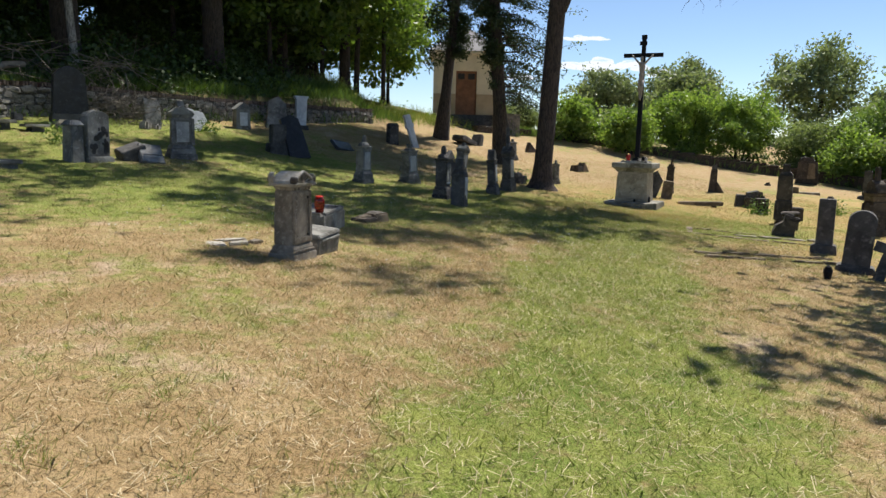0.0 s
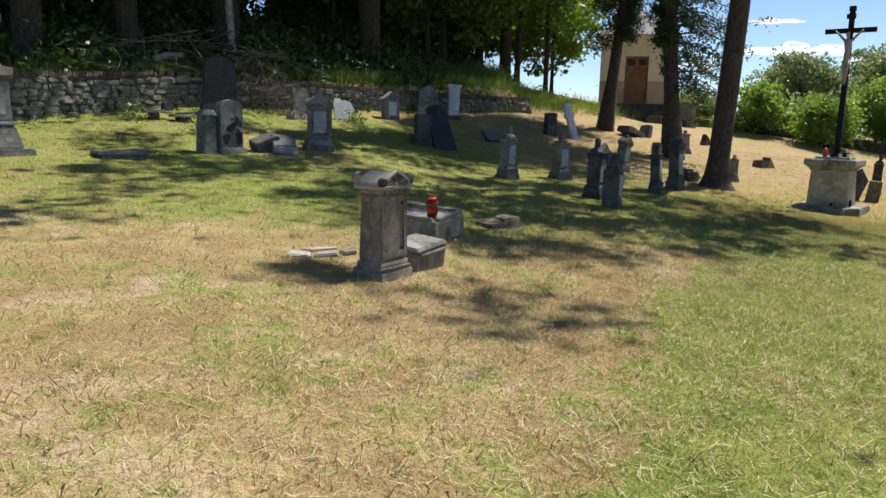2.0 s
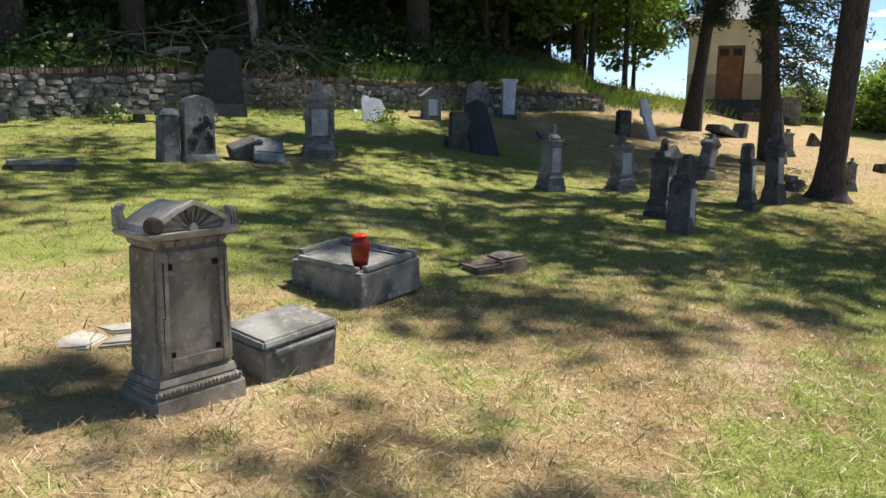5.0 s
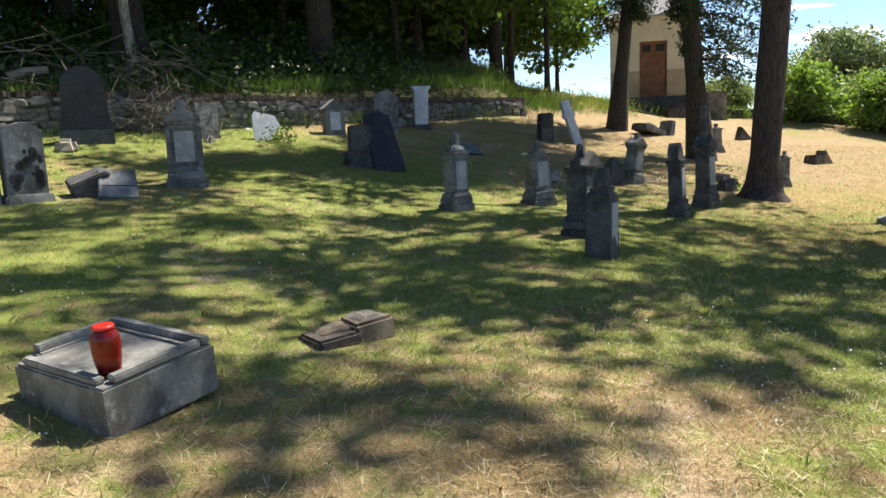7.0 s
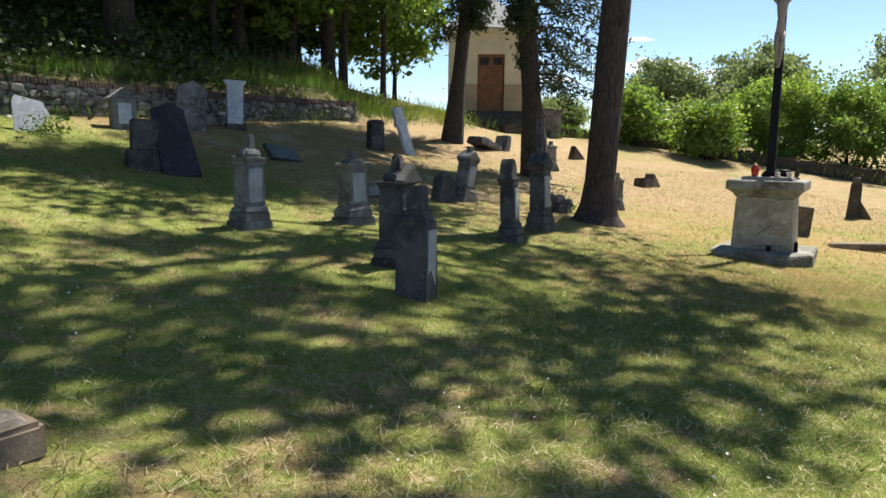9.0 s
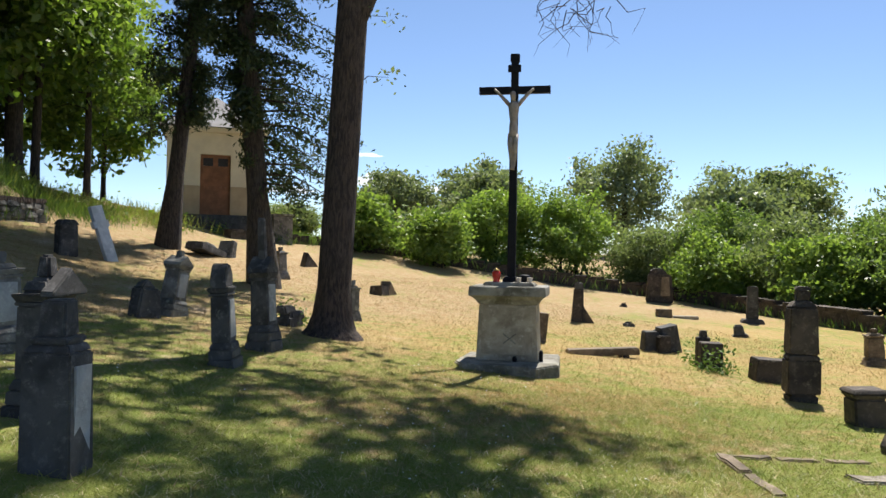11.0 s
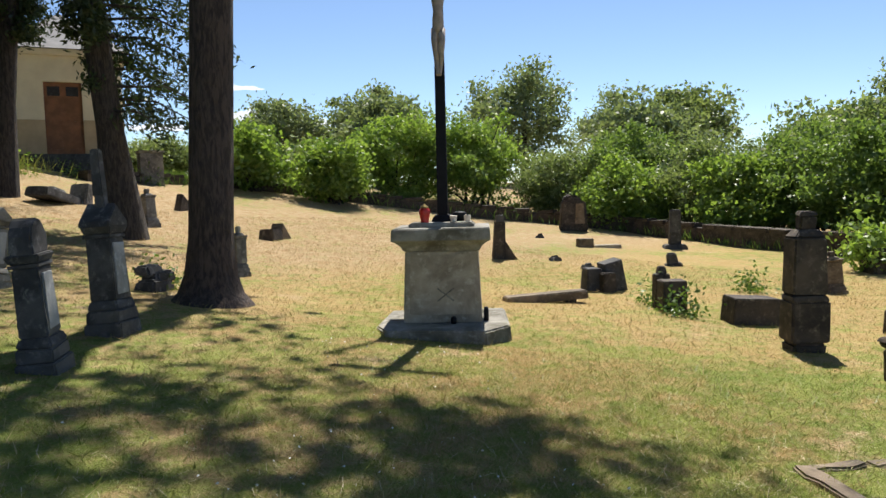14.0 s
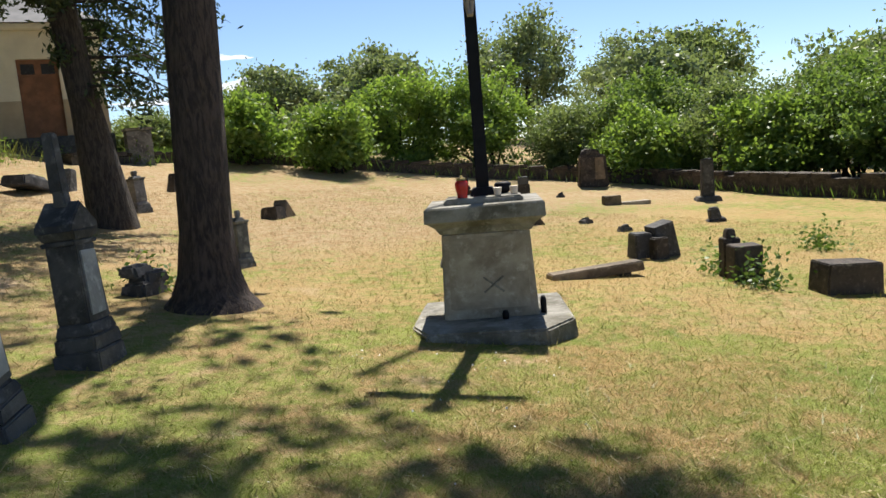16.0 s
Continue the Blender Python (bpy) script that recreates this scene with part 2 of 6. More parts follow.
def turf_colour(nt):
    """Mown dry lawn in world metres: straw and bare patches, green strip, sandy bank."""
    co = coords(nt)
    sep = nt.nodes.new("ShaderNodeSeparateXYZ")
    lk(nt, co, sep.inputs[0])
    x, y = sep.outputs[0], sep.outputs[1]
    big, mid, fine = noise_tex(nt, co, 0.35, 5, 0.6, 0.5), noise_tex(nt, co, 1.7, 5, 0.65), noise_tex(nt, co, 34, 4, 0.7)
    # signed distance from the green strip that runs from the start towards the pedestal
    sd = mth(nt, "SUBTRACT", mth(nt, "MULTIPLY", mth(nt, "ADD", x, 0.74), 0.835), mth(nt, "MULTIPLY", mth(nt, "ADD", y, 2.06), 0.551))
    wob = mth(nt, "MULTIPLY", mth(nt, "SUBTRACT", mid, 0.5), 1.5)
    strip = mth(nt, "SUBTRACT", 1.0, span(nt, mth(nt, "ABSOLUTE", mth(nt, "ADD", sd, wob)), 0.4, 1.6))
    strip = mth(nt, "MULTIPLY", mth(nt, "MULTIPLY", strip, 0.9), mth(nt, "SUBTRACT", 1.0, span(nt, y, 6.0, 10.5)))
    # greener turf in the old tree's shade
    shade = mth(nt, "MULTIPLY", span(nt, mth(nt, "ADD", mth(nt, "MULTIPLY", x, -0.15), y), 3.8, 6.5), mth(nt, "SUBTRACT", 1.0, span(nt, mth(nt, "ADD", mth(nt, "MULTIPLY", x, 0.9), y), 15.0, 25.0)))
    green = mth(nt, "MAXIMUM", strip, mth(nt, "MULTIPLY", shade, 0.62))
    green = mth(nt, "MAXIMUM", green, mth(nt, "MULTIPLY", span(nt, x, 5.0, 9.0), 0.18))
    bank = mth(nt, "MULTIPLY", span(nt, y, 15.0, 20.0), span(nt, mth(nt, "ADD", x, mth(nt, "MULTIPLY", y, 0.3)), 12.0, 15.0))
    g = mth(nt, "ADD", green, mth(nt, "MULTIPLY", mth(nt, "SUBTRACT", big, 0.5), 2.0))
    g = mth(nt, "ADD", g, mth(nt, "MULTIPLY", mth(nt, "SUBTRACT", mid, 0.5), 1.5))
    clump = noise_tex(nt, co, 5.5, 4, 0.7, 0.3)
    g = mth(nt, "ADD", g, mth(nt, "MULTIPLY", mth(nt, "SUBTRACT", clump, 0.5), 2.4))
    g = mth(nt, "SUBTRACT", g, mth(nt, "MULTIPLY", bank, 0.22))
    g = span(nt, g, -0.1, 0.8)
    straw = mixc(nt, span(nt, mid, 0.35, 0.7), (0.31, 0.212, 0.105), (0.45, 0.33, 0.185))
    straw = mixc(nt, span(nt, noise_tex(nt, co, 0.8, 4, 0.6), 0.55, 0.75), straw, (0.52, 0.39, 0.29))
    lawn = mixc(nt, span(nt, mid, 0.3, 0.7), (0.13, 0.185, 0.034), (0.245, 0.268, 0.065))
    straw = mixc(nt, mth(nt, "MULTIPLY", span(nt, x, 5.0, 11.0), 0.6), straw, (0.43, 0.3, 0.115))
    straw = mixc(nt, bank, straw, mixc(nt, span(nt, clump, 0.35, 0.65), (0.33, 0.215, 0.11), (0.45, 0.34, 0.205)))
    straw = mixc(nt, mth(nt, "MULTIPLY", span(nt, noise_tex(nt, co, 9, 4, 0.7), 0.52, 0.72), 0.55), straw, (0.17, 0.125, 0.065))
    col = mixc(nt, g, straw, lawn)
    col = mixc(nt, mth(nt, "MULTIPLY", span(nt, noise_tex(nt, co, 14, 3, 0.7), 0.55, 0.75), 0.45), col, (0.08, 0.1, 0.025))
    return col, fine, mid, y, x


def turf_mat():
    m, nt, bsdf = node_mat("dry_lawn")
    col, fine, mid, y, x = turf_colour(nt)
    col = mixc(nt, mth(nt, "MULTIPLY", span(nt, fine, 0.45, 0.75), 0.55), col, (0.09, 0.075, 0.035))
    co = coords(nt)
    col = mixc(nt, mth(nt, "MULTIPLY", span(nt, noise_tex(nt, co, 120, 2, 0.6), 0.55, 0.75), 0.5), col, (0.5, 0.42, 0.26))
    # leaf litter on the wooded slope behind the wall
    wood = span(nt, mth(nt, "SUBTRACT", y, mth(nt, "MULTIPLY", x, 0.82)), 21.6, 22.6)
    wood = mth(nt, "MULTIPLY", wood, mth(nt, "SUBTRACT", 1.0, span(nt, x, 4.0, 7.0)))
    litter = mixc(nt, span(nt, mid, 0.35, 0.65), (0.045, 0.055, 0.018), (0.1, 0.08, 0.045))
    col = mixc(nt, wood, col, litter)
    lk(nt, col, bsdf.inputs["Base Color"])
    bsdf.inputs["Roughness"].default_value = 0.95
    bsdf.inputs["Specular IOR Level"].default_value = 0.1
    bump(nt, bsdf, mth(nt, "ADD", fine, mth(nt, "MULTIPLY", mid, 0.6)), 0.9, 0.035)
    return m


def blade_mat():
    m = bpy.data.materials.new("grass_blades")
    m.use_nodes = True
    nt = m.node_tree
    nt.nodes.remove(nt.nodes["Principled BSDF"])
    out = nt.nodes["Material Output"]
    col, fine, mid, y, x = turf_colour(nt)
    rnd = nt.nodes.new("ShaderNodeNewGeometry").outputs["Random Per Island"]
    col = mixc(nt, span(nt, rnd, 0.55, 1.0), col, (0.46, 0.37, 0.2))
    col = mixc(nt, mth(nt, "MULTIPLY", mth(nt, "SUBTRACT", 1.0, span(nt, rnd, 0.0, 0.35)), 0.6), col, (0.13, 0.18, 0.035))
    d, t, mx = (nt.nodes.new("ShaderNode" + k) for k in ("BsdfDiffuse", "BsdfTranslucent", "MixShader"))
    lk(nt, col, d.inputs["Color"]), lk(nt, col, t.inputs["Color"])
    mx.inputs[0].default_value = 0.4
    lk(nt, d.outputs[0], mx.inputs[1]), lk(nt, t.outputs[0], mx.inputs[2])
    lk(nt, mx.outputs[0], out.inputs["Surface"])
    return m


TURF = turf_mat()
BLADE = blade_mat()

# ---- ground ----
GC = (0.088, -1.095, 0.628, -0.107, -0.133, -0.195, 0.539, -0.133, -1.153, 1.154)
WALL = ((-20.0, -4.0), (-13.5, 6.0), (-9.3, 12.6), (-6.4, 16.9), (-1.3, 20.6), (5.8, 26.7))


def wall_side(x, y):
    """Distance behind the retaining wall's face, negative in front; large negative past its end."""
    best = np.full(np.shape(x), 1e9)
    sign = np.full(np.shape(x), -1.0)
    for (ax, ay), (bx, by) in zip(WALL, WALL[1:]):
        dx, dy = bx - ax, by - ay
        ln = math.hypot(dx, dy)
        t = np.clip(((x - ax) * dx + (y - ay) * dy) / ln ** 2, 0, 1)
        d = np.hypot(x - ax - t * dx, y - ay - t * dy)
        s = np.sign(dx * (y - ay) - dy * (x - ax))
        sign = np.where(d < best - 1e-9, s, sign)
        best = np.minimum(best, d)
    return best * sign


def smooth(v, lo, hi):
    t = np.clip((v - lo) / (hi - lo), 0, 1)
    return t * t * (3 - 2 * t)


def lawn_z(x, y):
    x, y = np.asarray(x, float), np.asarray(y, float)
    y2 = np.where(y < 26, y, 26 + 8 * np.tanh((y - 26) / 8))
    y2 = np.where(y2 > -14, y2, -14 + 6 * np.tanh((y2 + 14) / 6))
    X, Y = np.tanh(x / 16), y2 / 20
    c = GC
    return (c[0] + c[1] * X + c[2] * Y + c[3] * X * X + c[4] * X * Y + c[5] * Y * Y + c[6] * X ** 3
            + c[7] * X * X * Y + c[8] * X * Y * Y + c[9] * Y ** 3)


def ground_z(x, y):
    x, y = np.asarray(x, float), np.asarray(y, float)
    s = wall_side(x, y)
    z = lawn_z(x, y)
    fade = 1 - smooth(x, 3.0, 9.0)
    z = z + smooth(s, 0.08, 0.42) * 0.72 * (1 - smooth(x, 4.5, 6.5))
    z = z - smooth(s, 1.0, 14.0) * smooth(y, 22.0, 34.0) * np.maximum(z - 5.2, 0) * 0.8 * fade
    z = z + 0.03 * np.sin(x * 1.1 + 0.6 * y) * np.cos(0.8 * y - 0.3 * x)
    return z


def gz(x, y):
    return float(ground_z(x, y))


def grid_axis(lo, hi, step, far):
    a = list(np.arange(lo, hi + step / 2, step))
    k, d = step, 0.0
    left, right = [], []
    while d < far:
        k *= 1.45
        d += k
        left.append(lo - d)
        right.append(hi + d)
    return np.array(left[::-1] + a + right)


def mesh_np(name, verts, faces, mat, smooth_shade=False):
    me = bpy.data.meshes.new(name)
    verts, faces = np.asarray(verts, np.float32), np.asarray(faces, np.int32)
    n = faces.shape[1]
    me.vertices.add(len(verts))
    me.vertices.foreach_set("co", verts.ravel())
    me.loops.add(faces.size)
    me.loops.foreach_set("vertex_index", faces.ravel())
    me.polygons.add(len(faces))
    me.polygons.foreach_set("loop_start", np.arange(0, faces.size, n, dtype=np.int32))
    me.polygons.foreach_set("loop_total", np.full(len(faces), n, np.int32))
    me.update(calc_edges=True)
    me.validate()
    if smooth_shade:
        me.polygons.foreach_set("use_smooth", np.ones(len(me.polygons), bool))
    me.materials.append(mat)
    return me


gx, gy = grid_axis(-16, 32, 0.3, 1500), grid_axis(-10, 38, 0.3, 1500)
GX, GY = np.meshgrid(gx, gy)
GZ = ground_z(GX, GY)
far = np.hypot(GX - 8, GY - 12)
GZ = GZ * (1 - smooth(far, 45, 140)) - 6.0 * smooth(far, 45, 220)
idx = np.arange(GX.size).reshape(GX.shape)
quads = np.stack([idx[:-1, :-1], idx[:-1, 1:], idx[1:, 1:], idx[1:, :-1]], -1).reshape(-1, 4)
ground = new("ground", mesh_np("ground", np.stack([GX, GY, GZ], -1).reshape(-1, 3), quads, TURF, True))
tagged(ground, "dry mown cemetery lawn with straw and green patches", "lawn", kind="structure")


# ---- mesh helpers ----
def part(name, bm, material, parent=None, label=""):
    me = bpy.data.meshes.new(name)
    bm.to_mesh(me)
    bm.free()
    me.materials.append(material)
    ob = new(name, me)
    if parent:
        ob.parent = parent
    if label:
        ob["label"] = label
    return ob


def frustum(bm, z0, z1, w0, d0, w1, d1, ox=0.0, oy=0.0, bev=0.012):
    vs = [bm.verts.new((ox + sx * w / 2, oy + sy * d / 2, z)) for z, w, d in ((z0, w0, d0), (z1, w1, d1)) for sx, sy in ((-1, -1), (1, -1), (1, 1), (-1, 1))]
    fs = [(3, 2, 1, 0), (4, 5, 6, 7), (0, 1, 5, 4), (1, 2, 6, 5), (2, 3, 7, 6), (3, 0, 4, 7)]
    faces = [bm.faces.new([vs[i] for i in f]) for f in fs]
    if bev:
        edges = {e for f in faces for e in f.edges}
        bmesh.ops.bevel(bm, geom=list(edges), offset=min(bev, 0.3 * abs(z1 - z0), 0.3 * min(w0, w1, d0, d1)), segments=2, affect="EDGES")
    return vs


def extruded(bm, pts, y0, y1, bev=0.01):
    """A plate with the outline pts in x and z, from y0 to y1."""
    a = [bm.verts.new((x, y0, z)) for x, z in pts]
    b = [bm.verts.new((x, y1, z)) for x, z in pts]
    n = len(pts)
    faces = [bm.faces.new(a), bm.faces.new(b[::-1])]
    faces += [bm.faces.new((a[(i + 1) % n], a[i], b[i], b[(i + 1) % n])) for i in range(n)]
    bmesh.ops.recalc_face_normals(bm, faces=faces)
    if bev:
        rim = [e for f in faces[:2] for e in f.edges]
        bmesh.ops.bevel(bm, geom=rim, offset=bev, segments=2, affect="EDGES")


def wear(bm, amount, seed):
    """Chip and round a stone a little, the same at every build."""
    for v in bm.verts:
        n = noise.noise_vector(v.co * 6 + Vector((seed, seed * 1.7, 0)))
        v.co += n * amount


def arch(w, z0, z1, n=9):
    """Outline with a round top."""
    r = w / 2
    return [(-r, z0), (r, z0)] + [(r * math.cos(math.pi * i / n), z1 - r * 0.9 + r * 0.9 * math.sin(math.pi * i / n)) for i in range(n + 1)]


SEED = [0]


def monument(name, label, at, yaw, spec, category="gravestone", tilt=(0, 0), sink=0.05, group="", wearing=0.012):
    """A gravestone from its parts, bottom up. yaw turns the inscribed front, which faces -y at 0."""
    x, y = at
    root = new(name)
    root.empty_display_size = 0.2
    SEED[0] += 3.7
    for i, row in enumerate(spec):
        kind, pname, mat = row[0], row[1], row[2]
        bm = bmesh.new()
        if kind == "box":
            frustum(bm, *row[3:])
        elif kind == "pipe":
            z0, z1, r0, r1 = row[3:7]
            ox, oy = (row[7], row[8]) if len(row) > 8 else (0, 0)
            bmesh.ops.create_cone(bm, cap_ends=True, segments=18, radius1=r0, radius2=r1, depth=z1 - z0, matrix=Matrix.Translation((ox, oy, (z0 + z1) / 2)))
        elif kind == "flat":
            extruded(bm, *row[3:])
            bmesh.ops.rotate(bm, verts=bm.verts, matrix=Matrix.Rotation(radians(-90), 3, "X"))
        else:
            extruded(bm, *row[3:])
        if len(bm.verts) < 400 and wearing and kind != "pipe":
            wear(bm, wearing, SEED[0] + i)
        part(pname, bm, mat, root)
    root.matrix_basis = pose(x, y, gz(x, y) - sink, tilt[0], tilt[1], yaw)
    return tagged(root, label, category, group)


def put(ob, m):
    ob.matrix_basis = m
    return ob

# ---- pedestal with the iron cross ----
PX, PY, PYAW = 9.88, 12.98, -49.0
pz = gz(PX, PY)


def pedestal():
    root = new("stone_pedestal")
    bm = bmesh.new()
    pts = [(-0.76, -0.48), (-0.6, -0.93), (0.5, -0.93), (0.79, -0.6), (0.74, 0.62), (-0.72, 0.62)]
    lo = [bm.verts.new((x, y, -0.1)) for x, y in pts]
    hi = [bm.verts.new((x * 0.98, y * 0.98, 0.14)) for x, y in pts]
    bm.faces.new(lo[::-1]), bm.faces.new(hi)
    for i in range(6):
        bm.faces.new((lo[i], lo[(i + 1) % 6], hi[(i + 1) % 6], hi[i]))
    bmesh.ops.bevel(bm, geom=list(bm.edges), offset=0.02, segments=2, affect="EDGES")
    wear(bm, 0.02, 4)
    part("base_slab", bm, CONC, root, "cut-cornered grey stone base slab")
    bm = bmesh.new()
    frustum(bm, 0.13, 0.98, 0.9, 0.78, 0.84, 0.72, bev=0.02)
    wear(bm, 0.01, 9)
    part("shaft", bm, PALE, root, "pale scratched sandstone shaft")
    bm = bmesh.new()
    frustum(bm, 0.24, 0.93, 0.76, 0.02, 0.72, 0.02, oy=-0.385, bev=0.006)
    for v in bm.verts:
        v.co.y += (v.co.z - 0.24) * 0.035
    part("front_panel", bm, PALE, root)
    for sx in (-1, 1):
        bm = bmesh.new()
        frustum(bm, -0.12, 0.12, 0.018, 0.012, 0.018, 0.012, bev=0.003)
        bmesh.ops.transform(bm, verts=bm.verts, matrix=pose(0.04, -0.392, 0.47, 0, 52 * sx, 0))
        part("scratch", bm, CONC, root)
    bm = bmesh.new()
    prof = [(0.43, 0.97), (0.45, 1.0), (0.47, 1.03), (0.53, 1.08), (0.56, 1.1), (0.56, 1.22), (0.545, 1.24)]
    rings = [[bm.verts.new((sx * r, sy * (r - 0.06), z)) for sx, sy in ((-1, -1), (1, -1), (1, 1), (-1, 1))] for r, z in prof]
    for a, b in zip(rings, rings[1:]):
        for i in range(4):
            bm.faces.new((a[i], a[(i + 1) % 4], b[(i + 1) % 4], b[i]))
    bm.faces.new(rings[0][::-1]), bm.faces.new(rings[-1])
    bmesh.ops.bevel(bm, geom=[e for e in bm.edges if abs(e.verts[0].co.z - e.verts[1].co.z) > 0.02], offset=0.012, segments=2, affect="EDGES")
    wear(bm, 0.012, 2)
    part("cap", bm, CONC, root, "mossy moulded cap stone")
    bm = bmesh.new()
    frustum(bm, 1.235, 1.29, 0.78, 0.6, 0.74, 0.56, bev=0.015)
    wear(bm, 0.012, 6)
    part("top_plate", bm, CONC, root)
    root.matrix_basis = pose(PX, PY, pz - 0.03, 0, 0, PYAW)
    return tagged(root, "pale sandstone pedestal with moulded cap on a cut-cornered slab", "pedestal")


pedestal()
CROSS_Z = pz + 1.26


def tube(bm, path, radii, sides=10):
    rings = []
    for i, p in enumerate(path):
        p = Vector(p)
        d = (Vector(path[min(i + 1, len(path) - 1)]) - Vector(path[max(i - 1, 0)])).normalized()
        a = d.cross(Vector((0.13, 0.97, 0.2))).normalized()
        b = d.cross(a)
        rings.append([bm.verts.new(p + (a * math.cos(2 * math.pi * k / sides) + b * math.sin(2 * math.pi * k / sides)) * radii[i]) for k in range(sides)])
    for r0, r1 in zip(rings, rings[1:]):
        for k in range(sides):
            f = bm.faces.new((r0[k], r0[(k + 1) % sides], r1[(k + 1) % sides], r1[k]))
            f.smooth = True
    bm.faces.new(rings[0][::-1])
    bm.faces.new(rings[-1])


def iron_cross():
    root = new("iron_cross")
    bm = bmesh.new()
    frustum(bm, 0.0, 0.08, 0.26, 0.26, 0.2, 0.2, bev=0.01)
    part("foot", bm, IRON, root)
    bm = bmesh.new()
    frustum(bm, 0.06, 3.42, 0.125, 0.1, 0.11, 0.09, bev=0.008)
    part("post", bm, IRON, root)
    bm = bmesh.new()
    frustum(bm, 2.88, 2.99, 1.04, 0.09, 1.04, 0.09, bev=0.008)
    part("crossbar", bm, IRON, root)
    bm = bmesh.new()
    frustum(bm, 3.2, 3.31, 0.2, 0.03, 0.2, 0.03, oy=-0.07, bev=0.006)
    part("title_board", bm, IRON, root)
    for ex, ez in ((-0.53, 2.935), (0.53, 2.935), (0, 3.43)):
        bm = bmesh.new()
        frustum(bm, ez - 0.06, ez + 0.06, 0.03 if ex else 0.14, 0.095, 0.03 if ex else 0.14, 0.095, ox=ex, bev=0.008)
        part("end_plate", bm, IRON, root)
    root.matrix_basis = pose(PX + 0.06, PY + 0.05, CROSS_Z, 0, 0, PYAW)
    return tagged(root, "tall black painted iron cross on the pedestal", "cross")


iron_cross()


def figure():
    """Cast figure on the cross, one plain mesh."""
    bm = bmesh.new()
    tube(bm, [(0, 0, 1.75), (0, -0.02, 1.9), (0, -0.03, 2.05), (0.0, -0.02, 2.2), (0, 0, 2.42), (0.0, 0, 2.58), (0, -0.01, 2.66)], [0.09, 0.105, 0.1, 0.085, 0.12, 0.135, 0.06])
    tube(bm, [(0, -0.01, 2.64), (-0.01, -0.03, 2.7), (-0.015, -0.05, 2.77), (-0.015, -0.05, 2.84), (-0.01, -0.04, 2.88)], [0.045, 0.055, 0.075, 0.065, 0.025])
    for s in (-1, 1):
        tube(bm, [(s * 0.1, 0, 2.57), (s * 0.2, -0.02, 2.68), (s * 0.31, -0.02, 2.8), (s * 0.4, -0.01, 2.89), (s * 0.45, 0, 2.94)], [0.05, 0.045, 0.037, 0.03, 0.034], 8)
        tube(bm, [(s * 0.055, -0.02, 1.88), (s * 0.06, -0.09, 1.66), (s * 0.05, -0.07, 1.5), (s * 0.035, -0.02, 1.3), (s * 0.02, -0.02, 1.15), (s * 0.02, -0.07, 1.08)], [0.075, 0.065, 0.055, 0.045, 0.035, 0.03], 8)
    frustum(bm, 1.76, 1.94, 0.24, 0.16, 0.21, 0.15, oy=-0.02, bev=0.03)
    ob = part("crucifix_figure", bm, CORPUS)
    ob.matrix_basis = pose(PX + 0.06, PY + 0.05, CROSS_Z, 0, 0, PYAW) @ pose(0, -0.09, 2.93) @ Matrix.Scale(0.66, 4) @ pose(0, 0, -2.93)
    return tagged(ob, "pale weathered cast figure fixed to the iron cross", "statue")


figure()


def lathe(bm, prof, sides=20):
    rings = [[bm.verts.new((r * math.cos(2 * math.pi * k / sides), r * math.sin(2 * math.pi * k / sides), z)) for k in range(sides)] for r, z in prof]
    for a, b in zip(rings, rings[1:]):
        for k in range(sides):
            f = bm.faces.new((a[k], a[(k + 1) % sides], b[(k + 1) % sides], b[k]))
            f.smooth = True
    bm.faces.new(rings[0][::-1])
    bm.faces.new(rings[-1])


def grave_lantern(m, h, label, glass=REDP, lid=GOLD):
    root = new("grave_lantern")
    bm = bmesh.new()
    lathe(bm, [(0.24 * h, 0), (0.25 * h, 0.04 * h), (0.22 * h, 0.1 * h), (0.27 * h, 0.3 * h), (0.31 * h, 0.5 * h), (0.31 * h, 0.66 * h), (0.24 * h, 0.78 * h), (0.2 * h, 0.8 * h)])
    part("glass", bm, glass, root)
    bm = bmesh.new()
    lathe(bm, [(0.22 * h, 0.8 * h), (0.24 * h, 0.83 * h), (0.2 * h, 0.9 * h), (0.08 * h, 0.95 * h), (0.07 * h, 1.0 * h), (0.02 * h, 1.01 * h)])
    part("lid", bm, lid, root)
    root.matrix_basis = m
    return tagged(root, label, "lantern")


def on_ped(x, y, z=1.262):
    return pose(PX, PY, pz, 0, 0, PYAW) @ pose(x, y, z)


grave_lantern(on_ped(-0.2, -0.14), 0.21, "red plastic grave candle with lid on the pedestal top")


def small_thing(name, label, cat, mat, m, prof):
    bm = bmesh.new()
    lathe(bm, prof, 14)
    return tagged(put(part(name, bm, mat), m), label, cat)


CUP = [(0.03, 0), (0.035, 0.02), (0.042, 0.07), (0.045, 0.075), (0.03, 0.072)]
small_thing("candle_cup", "small pale empty candle cup on the pedestal", "candle", WAX, on_ped(0.14, -0.17), CUP)
small_thing("candle_cup", "small pale empty candle cup on the pedestal", "candle", WAX, on_ped(0.3, -0.1), CUP)
small_thing("metal_pot", "dark squat metal pot behind the cross foot", "pot", IRON, on_ped(0.2, 0.12), [(0.05, 0), (0.08, 0.03), (0.085, 0.09), (0.06, 0.11)])
small_thing("candle_cup", "small dark burnt-out candle at the pedestal foot", "candle", IRON, on_ped(0.13, -0.47, 0.12), [(0.03, 0), (0.035, 0.05), (0.02, 0.08)])
small_thing("candle_cup", "small dark burnt-out candle at the pedestal foot", "candle", IRON, on_ped(0.5, -0.3, 0.12), [(0.03, 0), (0.03, 0.12), (0.02, 0.16)])

